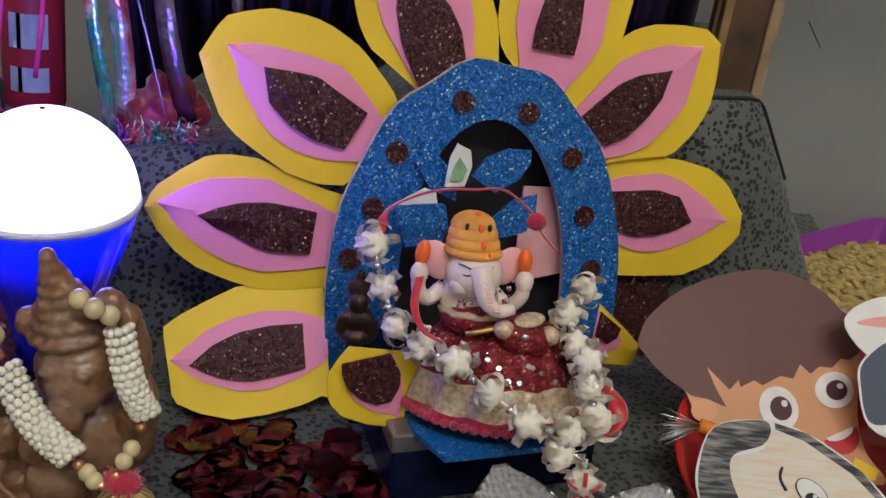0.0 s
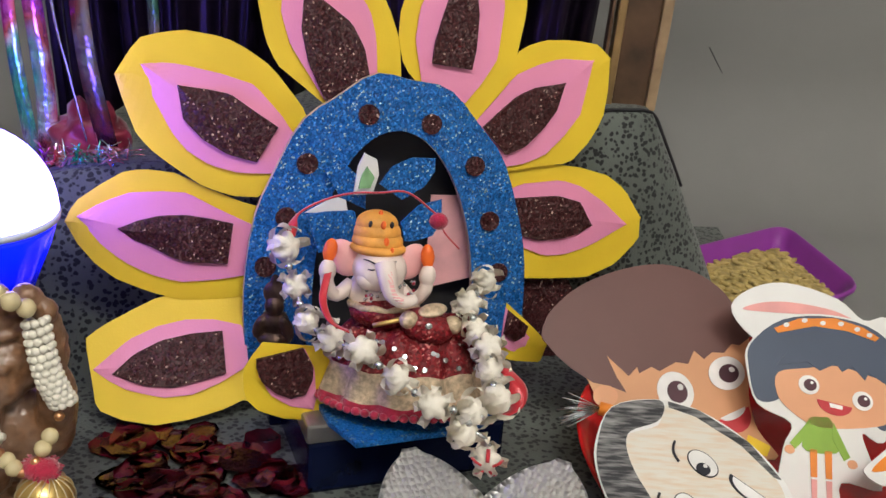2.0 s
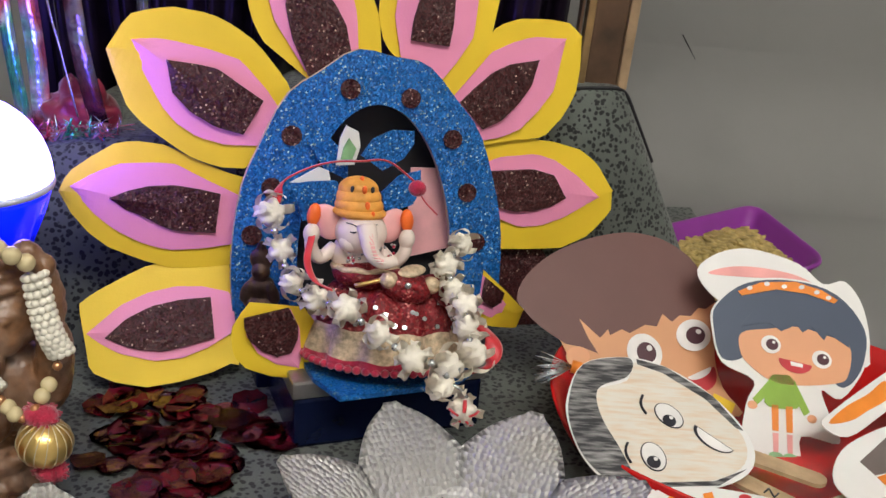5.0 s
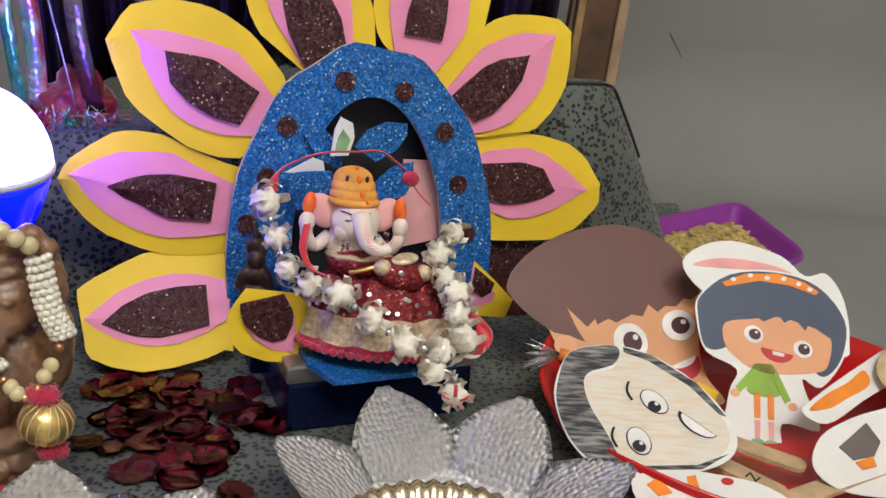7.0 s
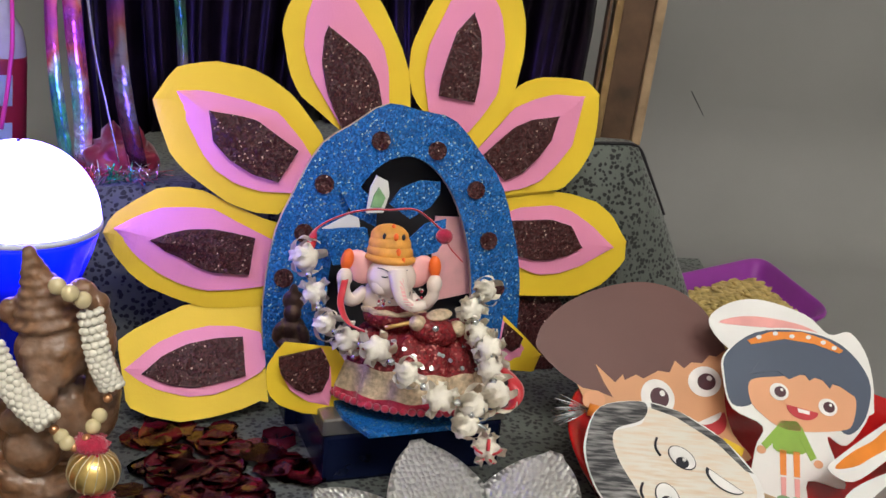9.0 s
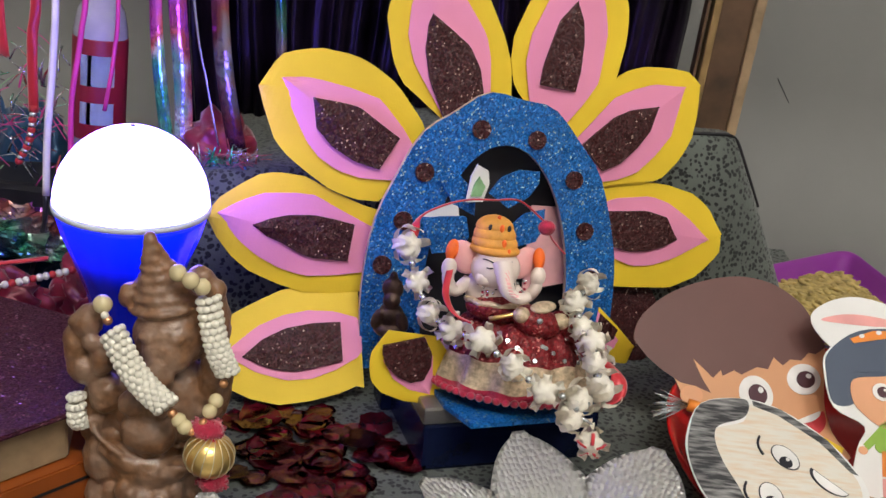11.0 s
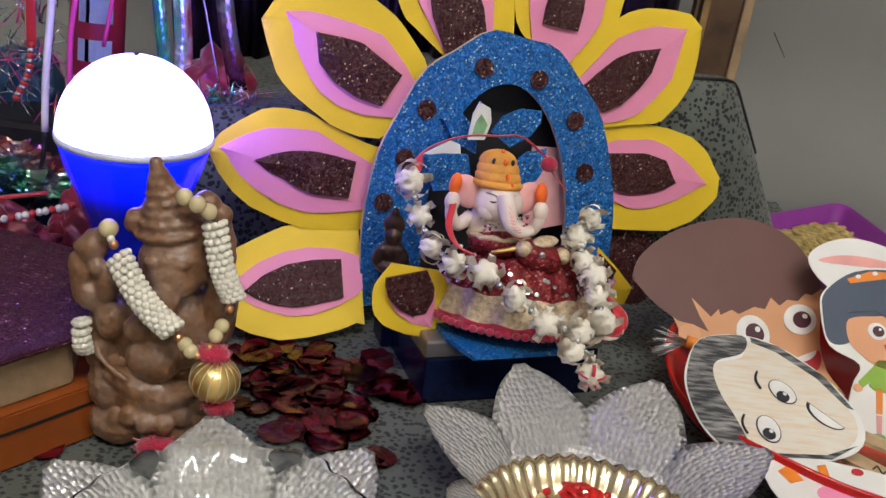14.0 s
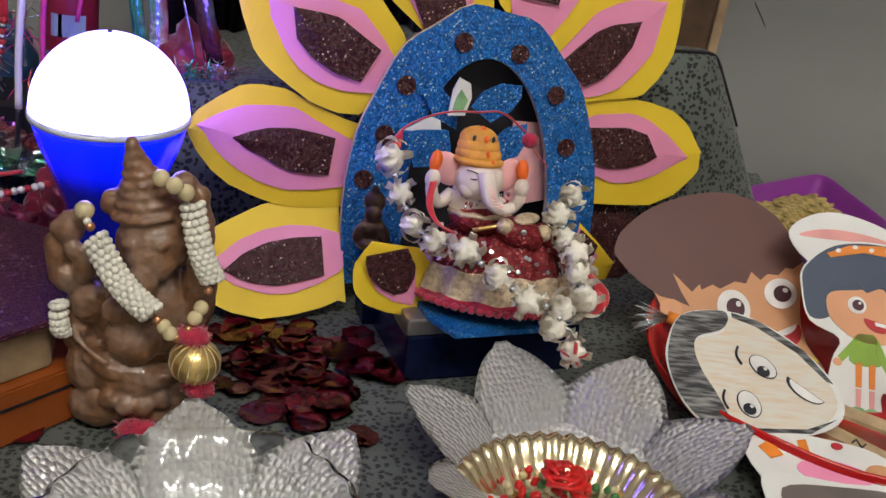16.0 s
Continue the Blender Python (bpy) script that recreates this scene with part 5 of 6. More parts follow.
# round brown-haired head
boy = thing("paper_cutout", frame_of((0.2076, 0.785, 0.0312), (1, 0.1, -0.12), (0, 0.7, 0.71)), "large paper cut-out of a cartoon head with brown hair", "paper cut-out", "paper cut-outs")
BOY_TOP = [(-63, 14), (-64, 20), (-60, 30), (-48, 43), (-30, 54), (-10, 61), (7, 61), (20, 56), (29, 48), (38, 31)]
BOY_OUTLINE = poly_smooth(BOY_TOP + [(37, 2), (41, -14), (49, -27), (3, -24), (-30, -16), (-44, 2), (-54, 10)], 4)
layer(boy, "card", BOY_OUTLINE, 0, FACE_TAN, "printed tan card", 0.5)
# feathered fringe: overlapping pointed locks
FRINGE = [(37.5, 30), (33, 26), (29, 26), (25, 21), (19, 20.5), (15, 16.5), (10, 20), (7, 13), (1, 13), (-7, 7.5), (-11, 9), (-17, 5), (-18, 8), (-22, 3), (-33, 11.5), (-28, 2), (-23, -5), (-31, -3), (-39, -2.5), (-50, 3), (-57, 8)]
layer(boy, "hair", BOY_OUTLINE[:37] + FRINGE, 1, HAIR_BROWN, "flat brown hair")
layer(boy, "ear", ellipse(-33, -8, 6, 5, 20), 1.5, FACE_PEACH)
eye(boy, 0.5, -1.5, 9.0, 9.6, 15, 0.55, rim=False)
eye(boy, 26, 11, 9.4, 8.0, 28, 0.55, rim=False)
layer(boy, "mouth", ellipse(29, -8, 8.5, 9, 30, 20, 180, 360), 2, PRINT_RED)
layer(boy, "teeth", ellipse(28.5, -7.5, 7, 3.2, 30, 14, 180, 360), 3, PRINT_WHITE)
layer(boy, "collar", [(36, -17), (47, -21), (45, -26), (34, -24)], 1, YELLOW)

# hand-coloured crayon face, lying turned
face = thing("paper_cutout", frame_of((0.2045, 0.720, 0.029), (1, 0.05, -0.03), (0, 0.93, 0.37)), "hand-drawn crayon face cut from white card with black hair", "paper cut-out", "paper cut-outs")
OUT = [(-40, 10), (-31, 30), (-11, 36), (7, 32), (26, 17), (38, -4), (36, -20), (21, -30), (-5, -35), (-25, -32), (-35, -22), (-40, -6)]
layer(face, "card", poly_smooth(OUT), 0, PAPER, "white card", 0.5)
layer(face, "skin", poly_smooth([(-27, 15), (-12, 22), (-7, 33), (10, 26), (25, 13), (35, -4), (33, -18), (19, -27), (-6, -31), (-20, -26), (-27, -12), (-28, 2)]), 1, CRAYON_SKIN, "peach crayon shading")
layer(face, "hair", poly_smooth([(-39, 10), (-31, 29.5), (-12, 35.4), (-8, 32), (-12, 24), (-24, 18), (-27, 10), (-25, -2), (-20, -14), (-16, -26), (-13, -33), (-25, -31.5), (-34.5, -21.5), (-39.5, -6)]), 2, CRAYON_BLACK, "scribbled black hair")
layer(face, "hair_strand", [(-6, 35), (7, 31.6), (26, 16.6), (36, -1), (33, 0), (22, 15), (5, 28), (-6, 32)], 2, CRAYON_BLACK, "scribbled black hair")
layer(face, "hair_strand", [(-14, -33.4), (20, -29.8), (33, -21), (18, -28), (-10, -31)], 2, CRAYON_BLACK, "scribbled black hair")
for x, y, t in ((4, 4, 38), (-6, -18, 10)):
    layer(face, "eye_outline", ellipse(x, y, 5.3, 7.3, t), 3, INK)
    layer(face, "eye_white", ellipse(x, y, 4.8, 6.8, t), 4, PRINT_WHITE)
    layer(face, "iris", ellipse(x - 0.4, y - 3.0, 2.9, 3.0, t), 5, INK)
    layer(face, "glint", ellipse(x + 0.6, y - 1.6, 0.9, 0.9, t, 10), 6, PRINT_WHITE)
for c in ((-6, 9), (-16, -17)):
    bm = bmesh.new()
    tube(bm, [((c[0] - 1.6 * math.sin(k * 0.6)) * MM, (c[1] - 5 + 2 * k) * MM, 0.0008) for k in range(6)], 0.0006, 5)
    part("brow", bm, INK, face)
layer(face, "mouth_outline", ellipse(22, -6, 9.5, 6.0, -40, 20, 180, 360), 3, INK)
layer(face, "mouth", ellipse(22.3, -6.6, 8.5, 5.0, -40, 20, 182, 358), 4, PRINT_WHITE)

# girl with a blue bob and a bonnet
girl = thing("paper_cutout", frame_of((0.2790, 0.7780, 0.0390), (1, 0.05, -0.1), (0, 0.68, 0.73)) @ Matrix.Scale(0.985, 4), "paper cut-out child with slate-blue hair and a white bonnet", "paper cut-out", "paper cut-outs")
layer(girl, "bonnet", poly_smooth([(-50, 32), (-43, 44), (-24, 51), (2, 47), (15, 38), (27, 41), (36, 28), (38, 6), (30, -2), (-30, 16)]), -1, PAPER, "white paper bonnet", 0.4)
layer(girl, "bonnet_ear", poly_smooth([(-45, 34.5), (-34, 39.5), (-19, 41.5), (0, 40.5), (10, 36.5), (-8, 37), (-30, 35)]), 0, PRINT_ROSE, "rose-pink inner ear")
layer(girl, "card", poly_smooth([(-43, 6), (-42, 18), (-26, 33), (-1, 38), (22, 34), (36.5, 17), (35, -2), (22, -20), (12, -17), (16, -30), (20, -42), (1, -41), (-1, -56), (-27, -53), (-26, -29), (-22, -17), (-38, -10)]), 1, PAPER, "white card edge", 0.4)
layer(girl, "hair", poly_smooth([(-42, 6), (-41, 18), (-25.5, 32), (-1, 37), (21.5, 33), (35.5, 17), (34, -1), (26, -13), (18, -12), (4, 8), (-20, 8), (-27, -6), (-38, -8)]), 2, HAIR_SLATE, "slate-blue bobbed hair")
layer(girl, "face", poly_smooth([(-29, -3), (-28, 6), (-14, 10), (0, 13), (14, 11), (27, 7), (26, -7), (19, -13), (-9, -17), (-24, -10)]), 3, FACE_PEACH, "peach face")
layer(girl, "fringe", [(-29, 9), (-14, 13), (-8, 9.5), (0, 14), (3, 10.5), (8, 14), (14, 8), (16, 12), (27, 6), (24, 18), (0, 20), (-24, 16)], 4, HAIR_SLATE)
layer(girl, "headband", [(-30, 27), (-18, 33.5), (0, 36.5), (14, 34), (22, 30), (20, 28), (6, 31), (-10, 31), (-28, 25)], 4, PRINT_ORANGE, "orange dotted headband")
for x, y in ((-24, 29.5), (-15, 33), (-6, 33), (3, 34), (11, 32.5), (17, 30.5)):
    layer(girl, "dot", ellipse(x, y, 1.5, 1.1, 20, 10), 5, PRINT_WHITE)
eye(girl, -13.5, 2, 5.0, 4.5, 0, 0.62, 5, rim=False)
eye(girl, 12.3, -2, 5.0, 4.5, 0, 0.62, 5, rim=False)
layer(girl, "mouth", ellipse(-1.3, -5, 8.4, 5.6, -6, 20, 180, 360), 5, PRINT_RED)
layer(girl, "teeth", [(-4, -5.2), (2.4, -5.8), (2.2, -7.6), (-3.6, -7.2)], 6, PRINT_WHITE)
layer(girl, "shirt", poly_smooth([(-14, -14), (-8, -12.5), (-3, -13), (1, -26), (-8, -29), (-17, -27)], 3), 3, PRINT_GREEN, "green top")
layer(girl, "sleeve", [(-14, -15), (-23, -26), (-20.5, -28.5), (-12.5, -20)], 3.5, PRINT_GREEN)
layer(girl, "sleeve", [(-2, -14), (5.5, -29), (2.5, -31), (-3, -21)], 3.5, PRINT_GREEN)
for x in (-11.8, -4.8):
    layer(girl, "leg", [(x - 1.7, -27.5), (x + 1.7, -27.5), (x + 1.5, -40), (x - 1.5, -40)], 3, PRINT_ORANGE)
    layer(girl, "sock", [(x - 1.4, -41), (x + 1.4, -41), (x + 1.2, -50), (x - 1.2, -50)], 3, PRINT_ROSE)
    layer(girl, "shoe", ellipse(x, -51.5, 3.4, 1.6), 3, LEAF_GREEN)
layer(girl, "palm", ellipse(-23, -29, 2.4, 2.0), 3, FACE_PEACH)
layer(girl, "palm", ellipse(6.5, -32, 2.4, 2.0), 3, FACE_PEACH)

# wooden sticks
def stick(eye_a, eye_b, name="craft_stick", label="flat pale wooden craft stick with rounded ends"):
    a, b = Vector(eye_a), Vector(eye_b)
    d = (b - a)
    ob = thing(name, frame_of(a, d, Vector((0, 0, 1)).cross(d)), label, "stick", "craft sticks")
    L, w = d.length, 0.005
    pts = [(w + w * math.cos(radians(q)), w * math.sin(radians(q))) for q in range(90, 271, 20)] + [(L - w + w * math.cos(radians(q)), w * math.sin(radians(q))) for q in range(-90, 91, 20)]
    part("blade", prism(bmesh.new(), pts, -0.0009, 0.0009), STICK_WOOD, ob)
    return ob


STICK_WOOD = material("birch_stick", (0.52, 0.37, 0.22), 0.65, 0, 0.2, 120, 0.3, 500)
stick((0.200, 0.746, 0.0165), (0.274, 0.705, 0.0145))
lettered = stick((0.226, 0.722, 0.0105), (0.262, 0.690, 0.0095), label="flat pale wooden craft stick with a written letter N")
bm = bmesh.new()
for a, b in (((0.030, -0.0022), (0.030, 0.0022)), ((0.030, 0.0022), (0.0345, -0.0022)), ((0.0345, -0.0022), (0.0345, 0.0022))):
    tube(bm, [(*a, 0.0011), (*b, 0.0011)], 0.00042, 5)
part("letter", bm, INK, lettered, "hand-written N")
stick((0.252, 0.678, 0.012), (0.312, 0.712, 0.014))


def scrap(o, right, up, pts, mat, bits, label):
    ob = thing("paper_scrap", frame_of(o, right, up), label, "paper cut-out", "paper cut-outs")
    layer(ob, "card", pts, 0, mat, "white card", 0.4)
    for k, (q, mt) in enumerate(bits):
        layer(ob, "print", q, 1 + k, mt)


scrap((0.312, 0.718, 0.020), (1, 0.35, -0.05), (-0.3, 0.85, 0.45), poly_smooth([(-42, -6), (-30, 8), (-8, 16), (14, 20), (36, 24), (40, -8), (20, -26), (-10, -24), (-34, -18)]), PAPER,
      [([(-24, 2), (-2, 13), (0, 3), (-8, -4), (-20, -5)], PRINT_GREY), ([(4, -3), (30, 6), (34, -10), (10, -16)], PRINT_GREY), ([(-20, -6), (-9, -4), (-10, -9), (-18, -10)], PRINT_ORANGE), ([(8, -18), (30, -12), (28, -19), (12, -23)], PRINT_ORANGE)], "paper cut-out with grey-brown and orange patches")
scrap((0.302, 0.752, 0.030), (1, 0.45, 0.0), (-0.3, 0.8, 0.5), poly_smooth([(-28, -8), (-16, -2), (20, 10), (44, 16), (42, 2), (10, -8), (-18, -16)]), PAPER,
      [(poly_smooth([(-24, -8), (-10, -2), (6, 2), (20, 7), (18, -1), (0, -6), (-12, -9)]), PRINT_ORANGE)], "long paper cut-out with an orange print")
scrap((0.344, 0.768, 0.034), (1, 0.5, 0.0), (-0.3, 0.8, 0.5), poly_smooth([(-24, 2), (-10, 14), (16, 20), (24, 4), (8, -16), (-18, -14)]), STICK_WOOD,
      [([(2, 10), (16, 16), (18, 8), (6, 4)], PRINT_ORANGE), ([(-4, -2), (2, 4), (8, 0), (6, -8), (-2, -10)], PINK), (ellipse(-12, -3, 4, 4), PRINT_WHITE), (ellipse(-11, -3, 2, 2), INK)], "tan paper cut-out with orange and pink prints")
scrap((0.226, 0.678, 0.014), (1, 0.1, 0), (0, 0.95, 0.3), poly_smooth([(-32, 8), (-14, 14), (6, 12), (26, 6), (36, -8), (10, -20), (-24, -14)]), PAPER,
      [(ellipse(4, -6, 16, 6.5, -8), PINK), ([(-26, 6), (-20, 10), (-16, 2), (-22, 0)], PRINT_ORANGE), ([(-8, 10), (-4, 11), (-4, 2), (-8, 2)], PRINT_ORANGE), (ellipse(9, 8, 2.6, 1.8), PRINT_RED), (ellipse(24, -6, 7, 5), FACE_TAN)], "small paper cut-out with pink and orange prints")
scrap((0.232, 0.648, 0.012), (1, 0.1, 0), (0, 0.95, 0.25), poly_smooth([(-36, 12), (-26, 18), (0, 14), (30, 12), (40, -10), (0, -24), (-30, -16)]), PAPER,
      [(poly_smooth([(-28, 10), (-4, 12), (26, 8), (32, -8), (0, -14), (-24, -8)]), PRINT_GREY), (ellipse(10, -4, 16, 8), FACE_TAN)], "small paper cut-out with a brown print")

# plastic tuft on its stick
tuft = thing("plastic_tuft", pose(0.170, 0.755, 0.035), "tuft of clear plastic strips bound with orange and green tape", "tuft")
rt = random.Random(9)
for _ in range(26):
    v = Vector((-1, rt.uniform(-0.5, 0.3), rt.uniform(-0.55, 0.45))).normalized()
    bm = bmesh.new()
    tube(bm, [(0, 0, 0), v * 0.009, v * rt.uniform(0.015, 0.021) + Vector((0, 0, rt.uniform(-0.002, 0.001)))], 0.0007, 4, 0.3)
    part("strip", bm, JEWEL, tuft)
bm = bmesh.new()
tube(bm, [(-0.001, 0, 0), (0.006, -0.001, -0.001)], 0.0030, 10)
part("orange_tape", bm, PRINT_ORANGE, tuft, "orange tape")
bm = bmesh.new()
tube(bm, [(0.006, -0.001, -0.001), (0.0095, -0.002, -0.002)], 0.0034, 10)
part("green_tape", bm, LEAF_GREEN, tuft, "green tape")


# ---- purple tray with fried snacks ----


def rounded_corners(corners, r, n=7):
    out = []
    for k in range(len(corners)):
        p, q, w = (Vector(corners[(k + d) % len(corners)]) for d in (-1, 0, 1))
        a, b = q + (p - q).normalized() * r, q + (w - q).normalized() * r
        out += [tuple((1 - f) ** 2 * a + 2 * f * (1 - f) * q + f * f * b) for f in [i / n for i in range(n + 1)]]
    return out


M_TRAY = pose(0.308, 0.995, -0.0050)
TRAY_RIM = [(0.040, 0.092), (-0.066, 0.008), (-0.028, -0.092), (0.059, -0.022)]
tray = thing("purple_tray", M_TRAY, "purple plastic tray with a rounded rim", "tray")
rings = []
bm = bmesh.new()
for f, z in ((0.84, 0.0006), (0.90, 0.009), (0.96, 0.0165), (0.995, 0.0165), (1.0, 0.0180), (0.985, 0.0195), (0.965, 0.0195), (0.945, 0.0180), (0.905, 0.0165), (0.87, 0.0085), (0.70, 0.0040)):
    rings.append([bm.verts.new((x * f, y * f, z)) for x, y in rounded_corners(TRAY_RIM, 0.020)])
for a, b in zip(rings, rings[1:]):
    for i in range(len(a)):
        j = (i + 1) % len(a)
        bm.faces.new((a[i], a[j], b[j], b[i]))
bm.faces.new(rings[0][::-1])
bm.faces.new(rings[-1])
bmesh.ops.recalc_face_normals(bm, faces=bm.faces[:])
part("body", bm, PLUM_PLASTIC, tray, smooth=True)
bm = bmesh.new()
rk = random.Random(4)
for _ in range(700):
    f, a = 0.80 * rk.random() ** 0.5, rk.uniform(0, 4)
    k = int(a) % 4
    (xa, ya), (xb, yb) = TRAY_RIM[k], TRAY_RIM[(k + 1) % 4]
    x, y = f * (xa + (xb - xa) * (a - int(a))) - 0.004, f * (ya + (yb - ya) * (a - int(a))) - 0.006
    z = 0.0065 + 0.004 * (1 - f) + rk.uniform(0, 0.002)
    blob(bm, (x, y, z), (rk.uniform(0.003, 0.007), rk.uniform(0.002, 0.004), 0.0014), pose(0, 0, 0, rk.uniform(-20, 20), rk.uniform(-20, 20), rk.uniform(0, 180)), 7, 5)
blob(bm, (-0.002, -0.006, 0.005), (0.044, 0.052, 0.005), None, 24, 10)
ob = part("snacks", bm, SNACK, None, m=M_TRAY.copy())
tagged(ob, "golden fried snack crumbs heaped in the purple tray", "snacks", kind="stuff")


# ---- the back on the bulb's side: foil, cords, satin, bottle ----
def hanging_foil(x0, y0, z0, x1, z1, w, mat, seed, label):
    r = random.Random(seed)
    bm = bmesh.new()
    left, right = [], []
    for k in range(25):
        t = k / 24
        x, z = x0 + (x1 - x0) * t + 0.002 * math.sin(5 * t + seed), z0 + (z1 - z0) * t
        y = y0 + 0.004 * math.sin(9 * t + seed)
        tw = 0.25 * math.sin(4 * t + seed)
        left.append(bm.verts.new((x - w * math.cos(tw), y - w * math.sin(tw), z)))
        right.append(bm.verts.new((x + w * math.cos(tw), y + w * math.sin(tw), z)))
    for i in range(24):
        bm.faces.new((left[i], right[i], right[i + 1], left[i + 1]))
    ob = part("foil_strip", bm, mat, smooth=True)
    ob.modifiers.new("thickness", "SOLIDIFY").thickness = 0.0004
    tagged(ob, label, "foil strip", "hanging foil strips")


hanging_foil(-0.1115, 0.862, 0.098, -0.1105, 0.32, 0.0048, FOIL_BRIGHT, 1, "bright holographic foil strip hanging down")
hanging_foil(-0.1205, 0.864, 0.090, -0.1240, 0.32, 0.0036, FOIL_BRIGHT, 2, "bright holographic foil strip hanging down")
hanging_foil(-0.0770, 0.858, 0.104, -0.1010, 0.32, 0.0052, FOIL_DARK, 3, "dark blue holographic foil strip hanging down")
hanging_foil(-0.0560, 0.890, 0.112, -0.0800, 0.32, 0.0030, FOIL_DARK, 5, "dark holographic foil strip hanging down")
hanging_foil(-0.1750, 0.905, 0.060, -0.1720, 0.32, 0.0030, FOIL_DARK, 6, "dark holographic foil strip hanging down")
bm = bmesh.new()
tube(bm, smooth_path([(-0.0870, 0.857, 0.106), (-0.094, 0.857, 0.14), (-0.101, 0.857, 0.18), (-0.112, 0.857, 0.30)], 6), 0.0009, 6, 0.4)
tagged(part("silver_ribbon", bm, JEWEL, smooth=True), "thin silver ribbon edge hanging beside the foil", "ribbon")
fringe = thing("foil_fringe", pose(0, 0, 0), "crumpled heap of silver and pink foil fringe on the cloth", "foil fringe")
rf = random.Random(31)
for mat, name, count in ((FOIL_BRIGHT, "silver_fringe", 90), (RED_FLUFF, "red_fringe", 30)):
    bm = bmesh.new()
    for _ in range(count):
        x, y = rf.uniform(-0.108, -0.062), rf.uniform(0.838, 0.856)
        z = cloth_height(x, y) + 0.001
        d = Vector((rf.uniform(-1, 1), rf.uniform(-0.5, 0.3), rf.uniform(0.05, 1.0))).normalized() * rf.uniform(0.006, 0.016)
        tube(bm, [(x, y, z), Vector((x, y, z)) + d * 0.6, Vector((x, y, z)) + d + Vector((0, 0, -0.002))], 0.0006, 4, 0.3)
    part(name, bm, mat, fringe)
heap = bmesh.new()
got = bmesh.ops.create_icosphere(heap, subdivisions=4, radius=1)
for v in heap.verts:
    q = v.co.copy()
    k = 1 + 0.35 * noise.noise(q * 2.2) + 0.18 * noise.noise(q * 6)
    v.co = Vector((q.x * 0.020 * k, q.y * 0.014 * k, max(-0.004, q.z * 0.022 * k)))
ob = part("crushed_foil", heap, CRIMSON_SATIN, m=pose(-0.092, 0.872, cloth_height(-0.092, 0.872) + 0.002), smooth=True)
tagged(ob, "crushed red and blue foil wrapper", "foil")


def cloth_heap(name, c, size, mat, seed, label):
    bm = bmesh.new()
    bmesh.ops.create_icosphere(bm, subdivisions=5, radius=1)
    for v in bm.verts:
        q = v.co.copy()
        o = Vector((seed, 0, 0))
        k = 1 + 0.28 * noise.noise(q * 1.4 + o) - 0.45 * abs(noise.noise(q * 2.6 + o)) - 0.22 * abs(noise.noise(q * 6.5 + o)) + 0.05 * noise.noise(q * 15 + o)
        v.co = Vector((q.x * size[0] * k, q.y * size[1] * k, max(0.0, q.z * size[2] * k)))
    ob = part(name, bm, mat, m=Matrix.Translation(c), smooth=True)
    return tagged(ob, label, "fabric")


cloth_heap("teal_fabric", (-0.235, 0.875, 0.0), (0.060, 0.035, 0.052), TEAL, 1.0, "bunched teal satin fabric")
cloth_heap("red_fabric", (-0.220, 0.815, 0.0), (0.070, 0.030, 0.040), CRIMSON_SATIN, 5.0, "bunched crimson satin fabric with beads")
cloth_heap("red_fabric", (-0.150, 0.840, 0.0), (0.035, 0.025, 0.045), CRIMSON_SATIN, 8.0, "bunched crimson satin fabric")
cloth_heap("blue_fabric", (-0.250, 0.940, 0.0), (0.060, 0.030, 0.110), TEAL, 12.0, "bunched dark blue-green tinsel fabric")

def cord(name, pts, r, mat, label, cat="cord", flat=1.0):
    bm = bmesh.new()
    tube(bm, smooth_path(pts, 6), r, 8, flat)
    tagged(part(name, bm, mat), label, cat)


cord("power_cord", [(-0.166, 0.84, 0.36), (-0.168, 0.84, 0.200), (-0.171, 0.84, 0.150), (-0.176, 0.84, 0.105), (-0.178, 0.84, 0.072)], 0.0020, WIRE_WHITE, "white electric cord hanging down")
cord("power_cord", [(-0.178, 0.84, 0.072), (-0.179, 0.838, 0.055), (-0.184, 0.836, 0.036), (-0.188, 0.834, 0.018), (-0.190, 0.832, 0.001)], 0.0014, WIRE_BLACK, "black electric cord hanging down")
cord("magenta_cord", [(-0.155, 0.85, 0.36), (-0.156, 0.85, 0.20), (-0.160, 0.85, 0.160), (-0.166, 0.85, 0.125), (-0.168, 0.85, 0.085)], 0.0016, PINK_CORD, "magenta cord hanging down")
cord("hanging_ribbon", [(-0.190, 0.87, 0.36), (-0.192, 0.87, 0.19), (-0.196, 0.87, 0.15), (-0.197, 0.87, 0.11)], 0.0030, RED_RIBBON, "red ribbon hanging down", "ribbon", 0.3)
cord("hanging_ribbon", [(-0.214, 0.87, 0.36), (-0.215, 0.87, 0.19), (-0.213, 0.87, 0.14)], 0.0042, RED_RIBBON, "red ribbon hanging down", "ribbon", 0.3)
cord("magenta_cord", [(-0.142, 0.86, 0.36), (-0.143, 0.86, 0.19), (-0.146, 0.86, 0.150), (-0.152, 0.86, 0.118)], 0.0012, PINK_CORD, "thin purple cord hanging down")
cord("red_trim", [(-0.260, 0.80, 0.030), (-0.225, 0.785, 0.034), (-0.195, 0.79, 0.046), (-0.160, 0.80, 0.052)], 0.0030, RED_RIBBON, "red ribbon trim on the fabric", "ribbon", 0.4)
string = thing("bead_string", pose(0, 0, 0), "string of small silver and red beads on the fabric", "beads")
rb = random.Random(17)
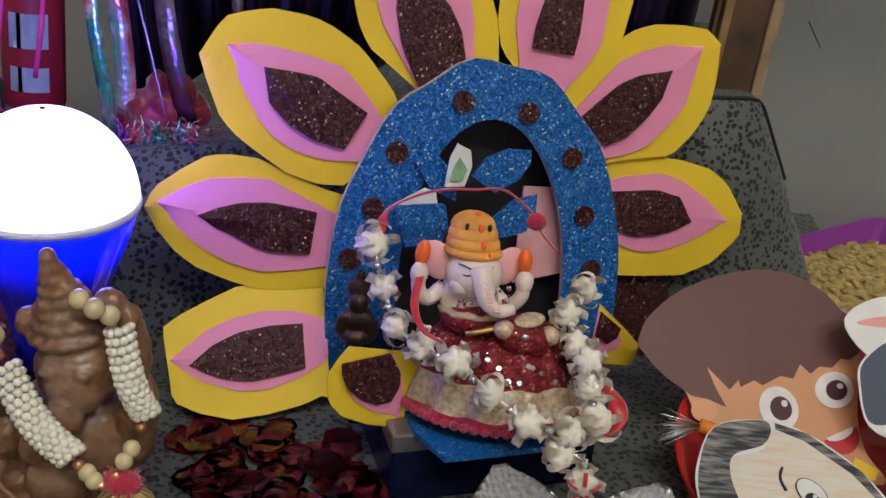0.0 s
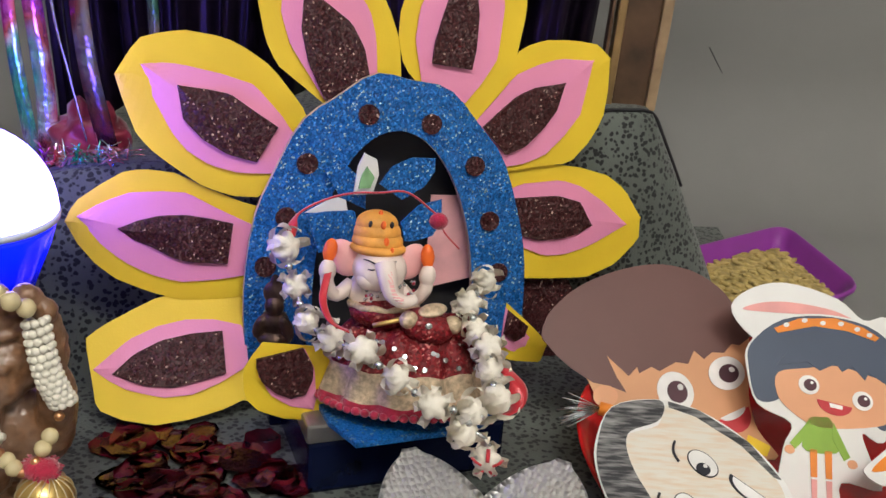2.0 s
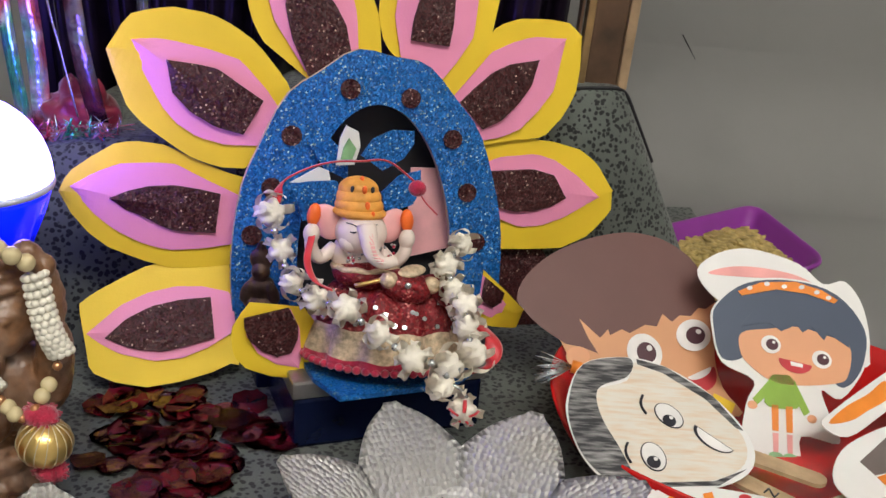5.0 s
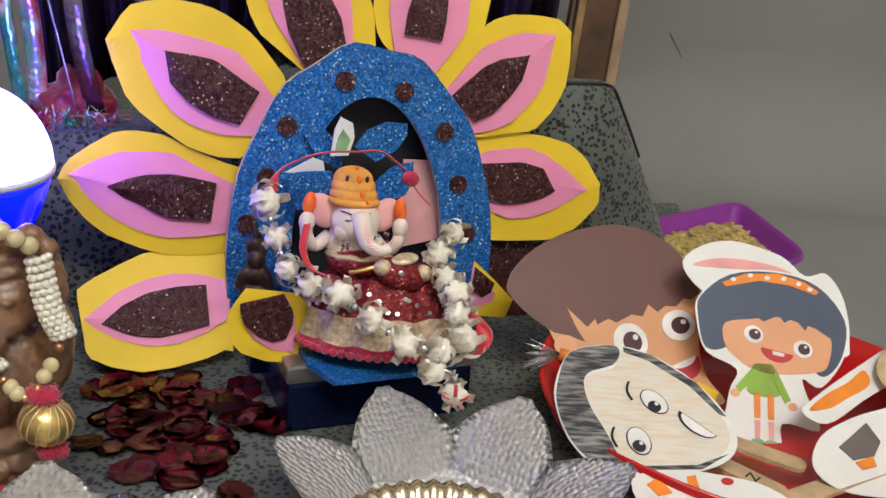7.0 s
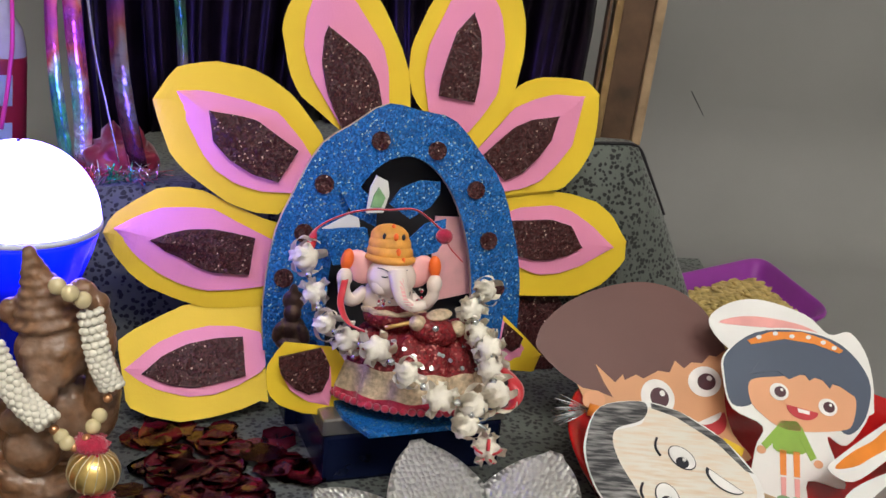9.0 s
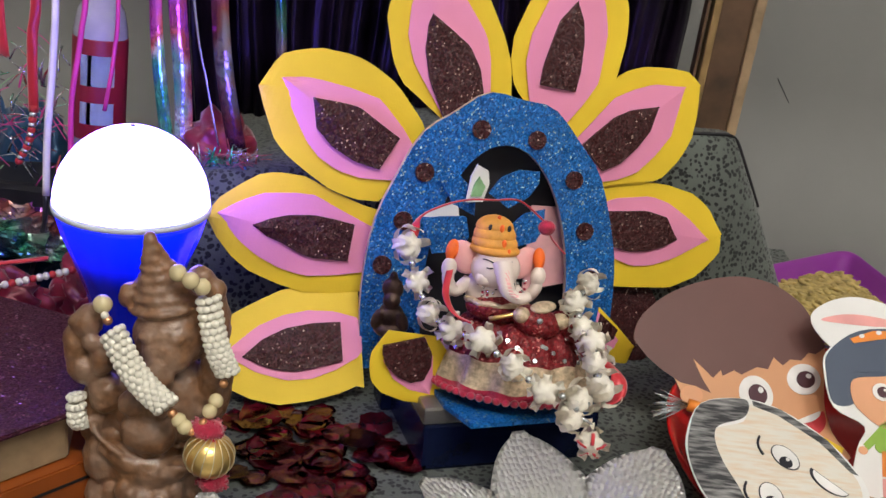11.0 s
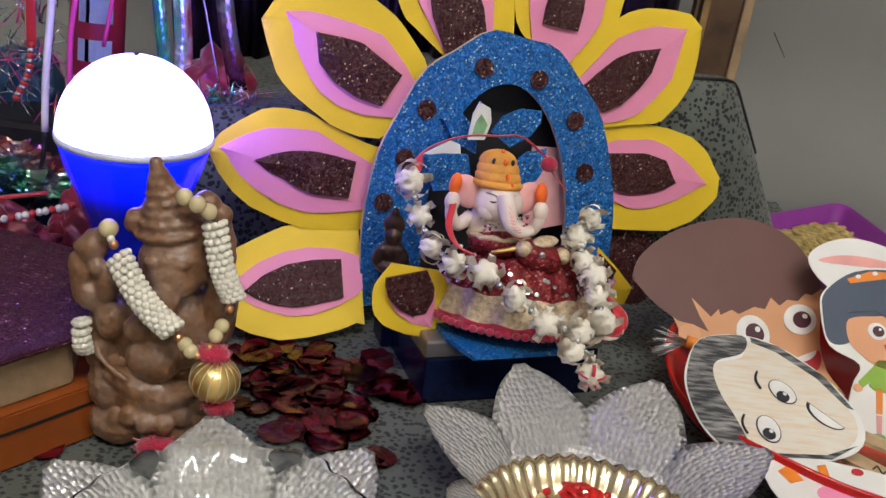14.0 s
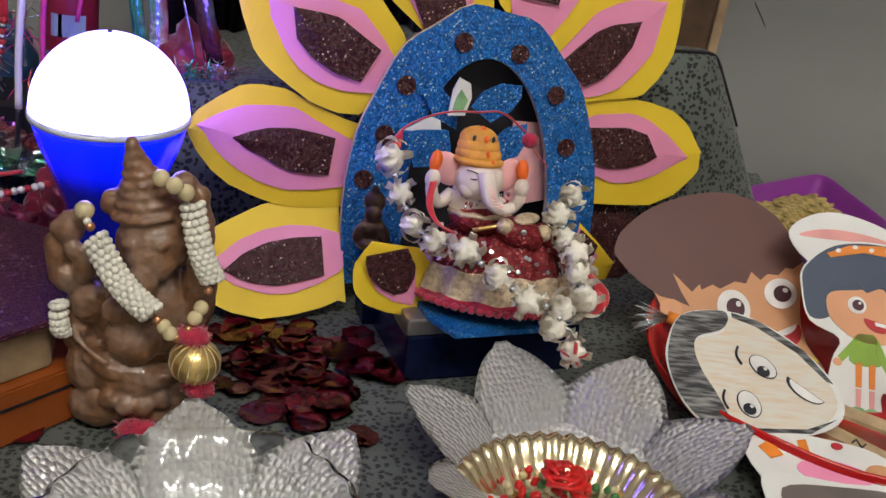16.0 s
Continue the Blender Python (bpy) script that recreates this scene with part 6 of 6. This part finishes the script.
for k, q in enumerate(smooth_path([(-0.265, 0.785, 0.020), (-0.235, 0.776, 0.026), (-0.205, 0.778, 0.034), (-0.175, 0.79, 0.040), (-0.150, 0.806, 0.044)], 9)):
    part("bead", blob(bmesh.new(), q, (0.0021, 0.0021, 0.0021), None, 8, 6), BEAD_WHITE if k % 3 else PRINT_RED, string)
for k, q in enumerate(smooth_path([(-0.196, 0.868, 0.112), (-0.198, 0.866, 0.095), (-0.204, 0.864, 0.082)], 6)):
    part("bead", blob(bmesh.new(), q, (0.0024, 0.0024, 0.0022), None, 8, 6), JEWEL if k % 2 else PRINT_RED, string)

bottle = thing("bottle", pose(-0.171, 0.893, 0.0625, 0, 3, 0) @ Matrix.Diagonal((0.72, 0.72, 0.80, 1)), "plastic bottle with a red and pale blue label", "bottle")
part("body", lathe(bmesh.new(), [(0.019, 0.0), (0.021, 0.004), (0.021, 0.118), (0.018, 0.132), (0.009, 0.145), (0.009, 0.155)], 32), PLASTIC_CLEAR, bottle, smooth=True)
part("label_wrap", lathe(bmesh.new(), [(0.0212, 0.040), (0.0215, 0.041), (0.0215, 0.112), (0.0212, 0.113)], 32), RED_LABEL, bottle, "red label", smooth=True)
for z, h in ((0.052, 0.016), (0.080, 0.022)):
    bm = bmesh.new()
    row = [[bm.verts.new((0.0218 * math.sin(a), -0.0218 * math.cos(a), zz)) for a in [radians(-20 + 8 * i) for i in range(10)]] for zz in (z, z + h)]
    for i in range(9):
        bm.faces.new((row[0][i], row[0][i + 1], row[1][i + 1], row[1][i]))
    bmesh.ops.solidify(bm, geom=bm.faces[:], thickness=0.0003)
    part("label_panel", bm, PALE_LABEL, bottle, "pale blue label panel")
tagged(part("shelf_block", box_bm(0.11, 0.05, 0.062, 0.004, (-0.205, 0.905, 0.0315)), BLACK), "low dark shelf behind the fabrics", "shelf")


# crumpled clear wrapper and tinsel bits among the fabrics
wrap = bmesh.new()
bmesh.ops.create_icosphere(wrap, subdivisions=5, radius=1)
for v in wrap.verts:
    q = v.co.copy()
    k = 1 - 0.5 * abs(noise.noise(q * 2.1)) - 0.25 * abs(noise.noise(q * 5.3))
    v.co = Vector((q.x * 0.050 * k, q.y * 0.022 * k, max(0.0, q.z * 0.030 * k)))
ob = part("foil_wrapper", wrap, FOIL_DARK, m=pose(-0.205, 0.845, 0.036), smooth=False)
tagged(ob, "crumpled blue and magenta foil wrapper among the fabrics", "foil")
tinsel = thing("tinsel", pose(0, 0, 0), "tangle of thin green, pink and silver tinsel threads", "tinsel")
rn = random.Random(77)
for mat, name, count in ((JEWEL, "silver_threads", 46), (PINK_CORD, "pink_threads", 34), (LEAF_GREEN, "green_threads", 10), (FOIL_BRIGHT, "foil_threads", 50)):
    bm = bmesh.new()
    for _ in range(count):
        p = Vector((rn.uniform(-0.270, -0.185), rn.uniform(0.870, 0.895), rn.uniform(0.066, 0.150)))
        d = Vector((rn.uniform(-1, 1), rn.uniform(-0.4, 0.2), rn.uniform(-1, 0.6))).normalized() * rn.uniform(0.008, 0.022)
        tube(bm, smooth_path([p, p + d * 0.5 + Vector((0, -0.002, 0.002)), p + d], 3), 0.0007, 4, 0.4)
    part(name, bm, mat, tinsel)
gold_bits = thing("gold_trim", pose(0, 0, 0), "bits of gold and red brocade trim lying before the fabrics", "trim")
bm = bmesh.new()
for _ in range(40):
    x = rn.uniform(-0.215, -0.150)
    blob(bm, (x, 0.758 + 0.15 * (x + 0.18), rn.uniform(0.022, 0.030)), (0.0030, 0.0018, 0.0016), pose(0, 0, 0, rn.uniform(0, 60), 0, rn.uniform(0, 180)), 6, 4)
part("gold_flakes", bm, GOLD, gold_bits)
bm = bmesh.new()
tube(bm, smooth_path([(-0.225, 0.754, 0.018), (-0.195, 0.757, 0.026), (-0.165, 0.762, 0.026), (-0.140, 0.768, 0.020)], 6), 0.0075, 10, 0.5)
part("red_band", bm, RED_RIBBON, gold_bits)
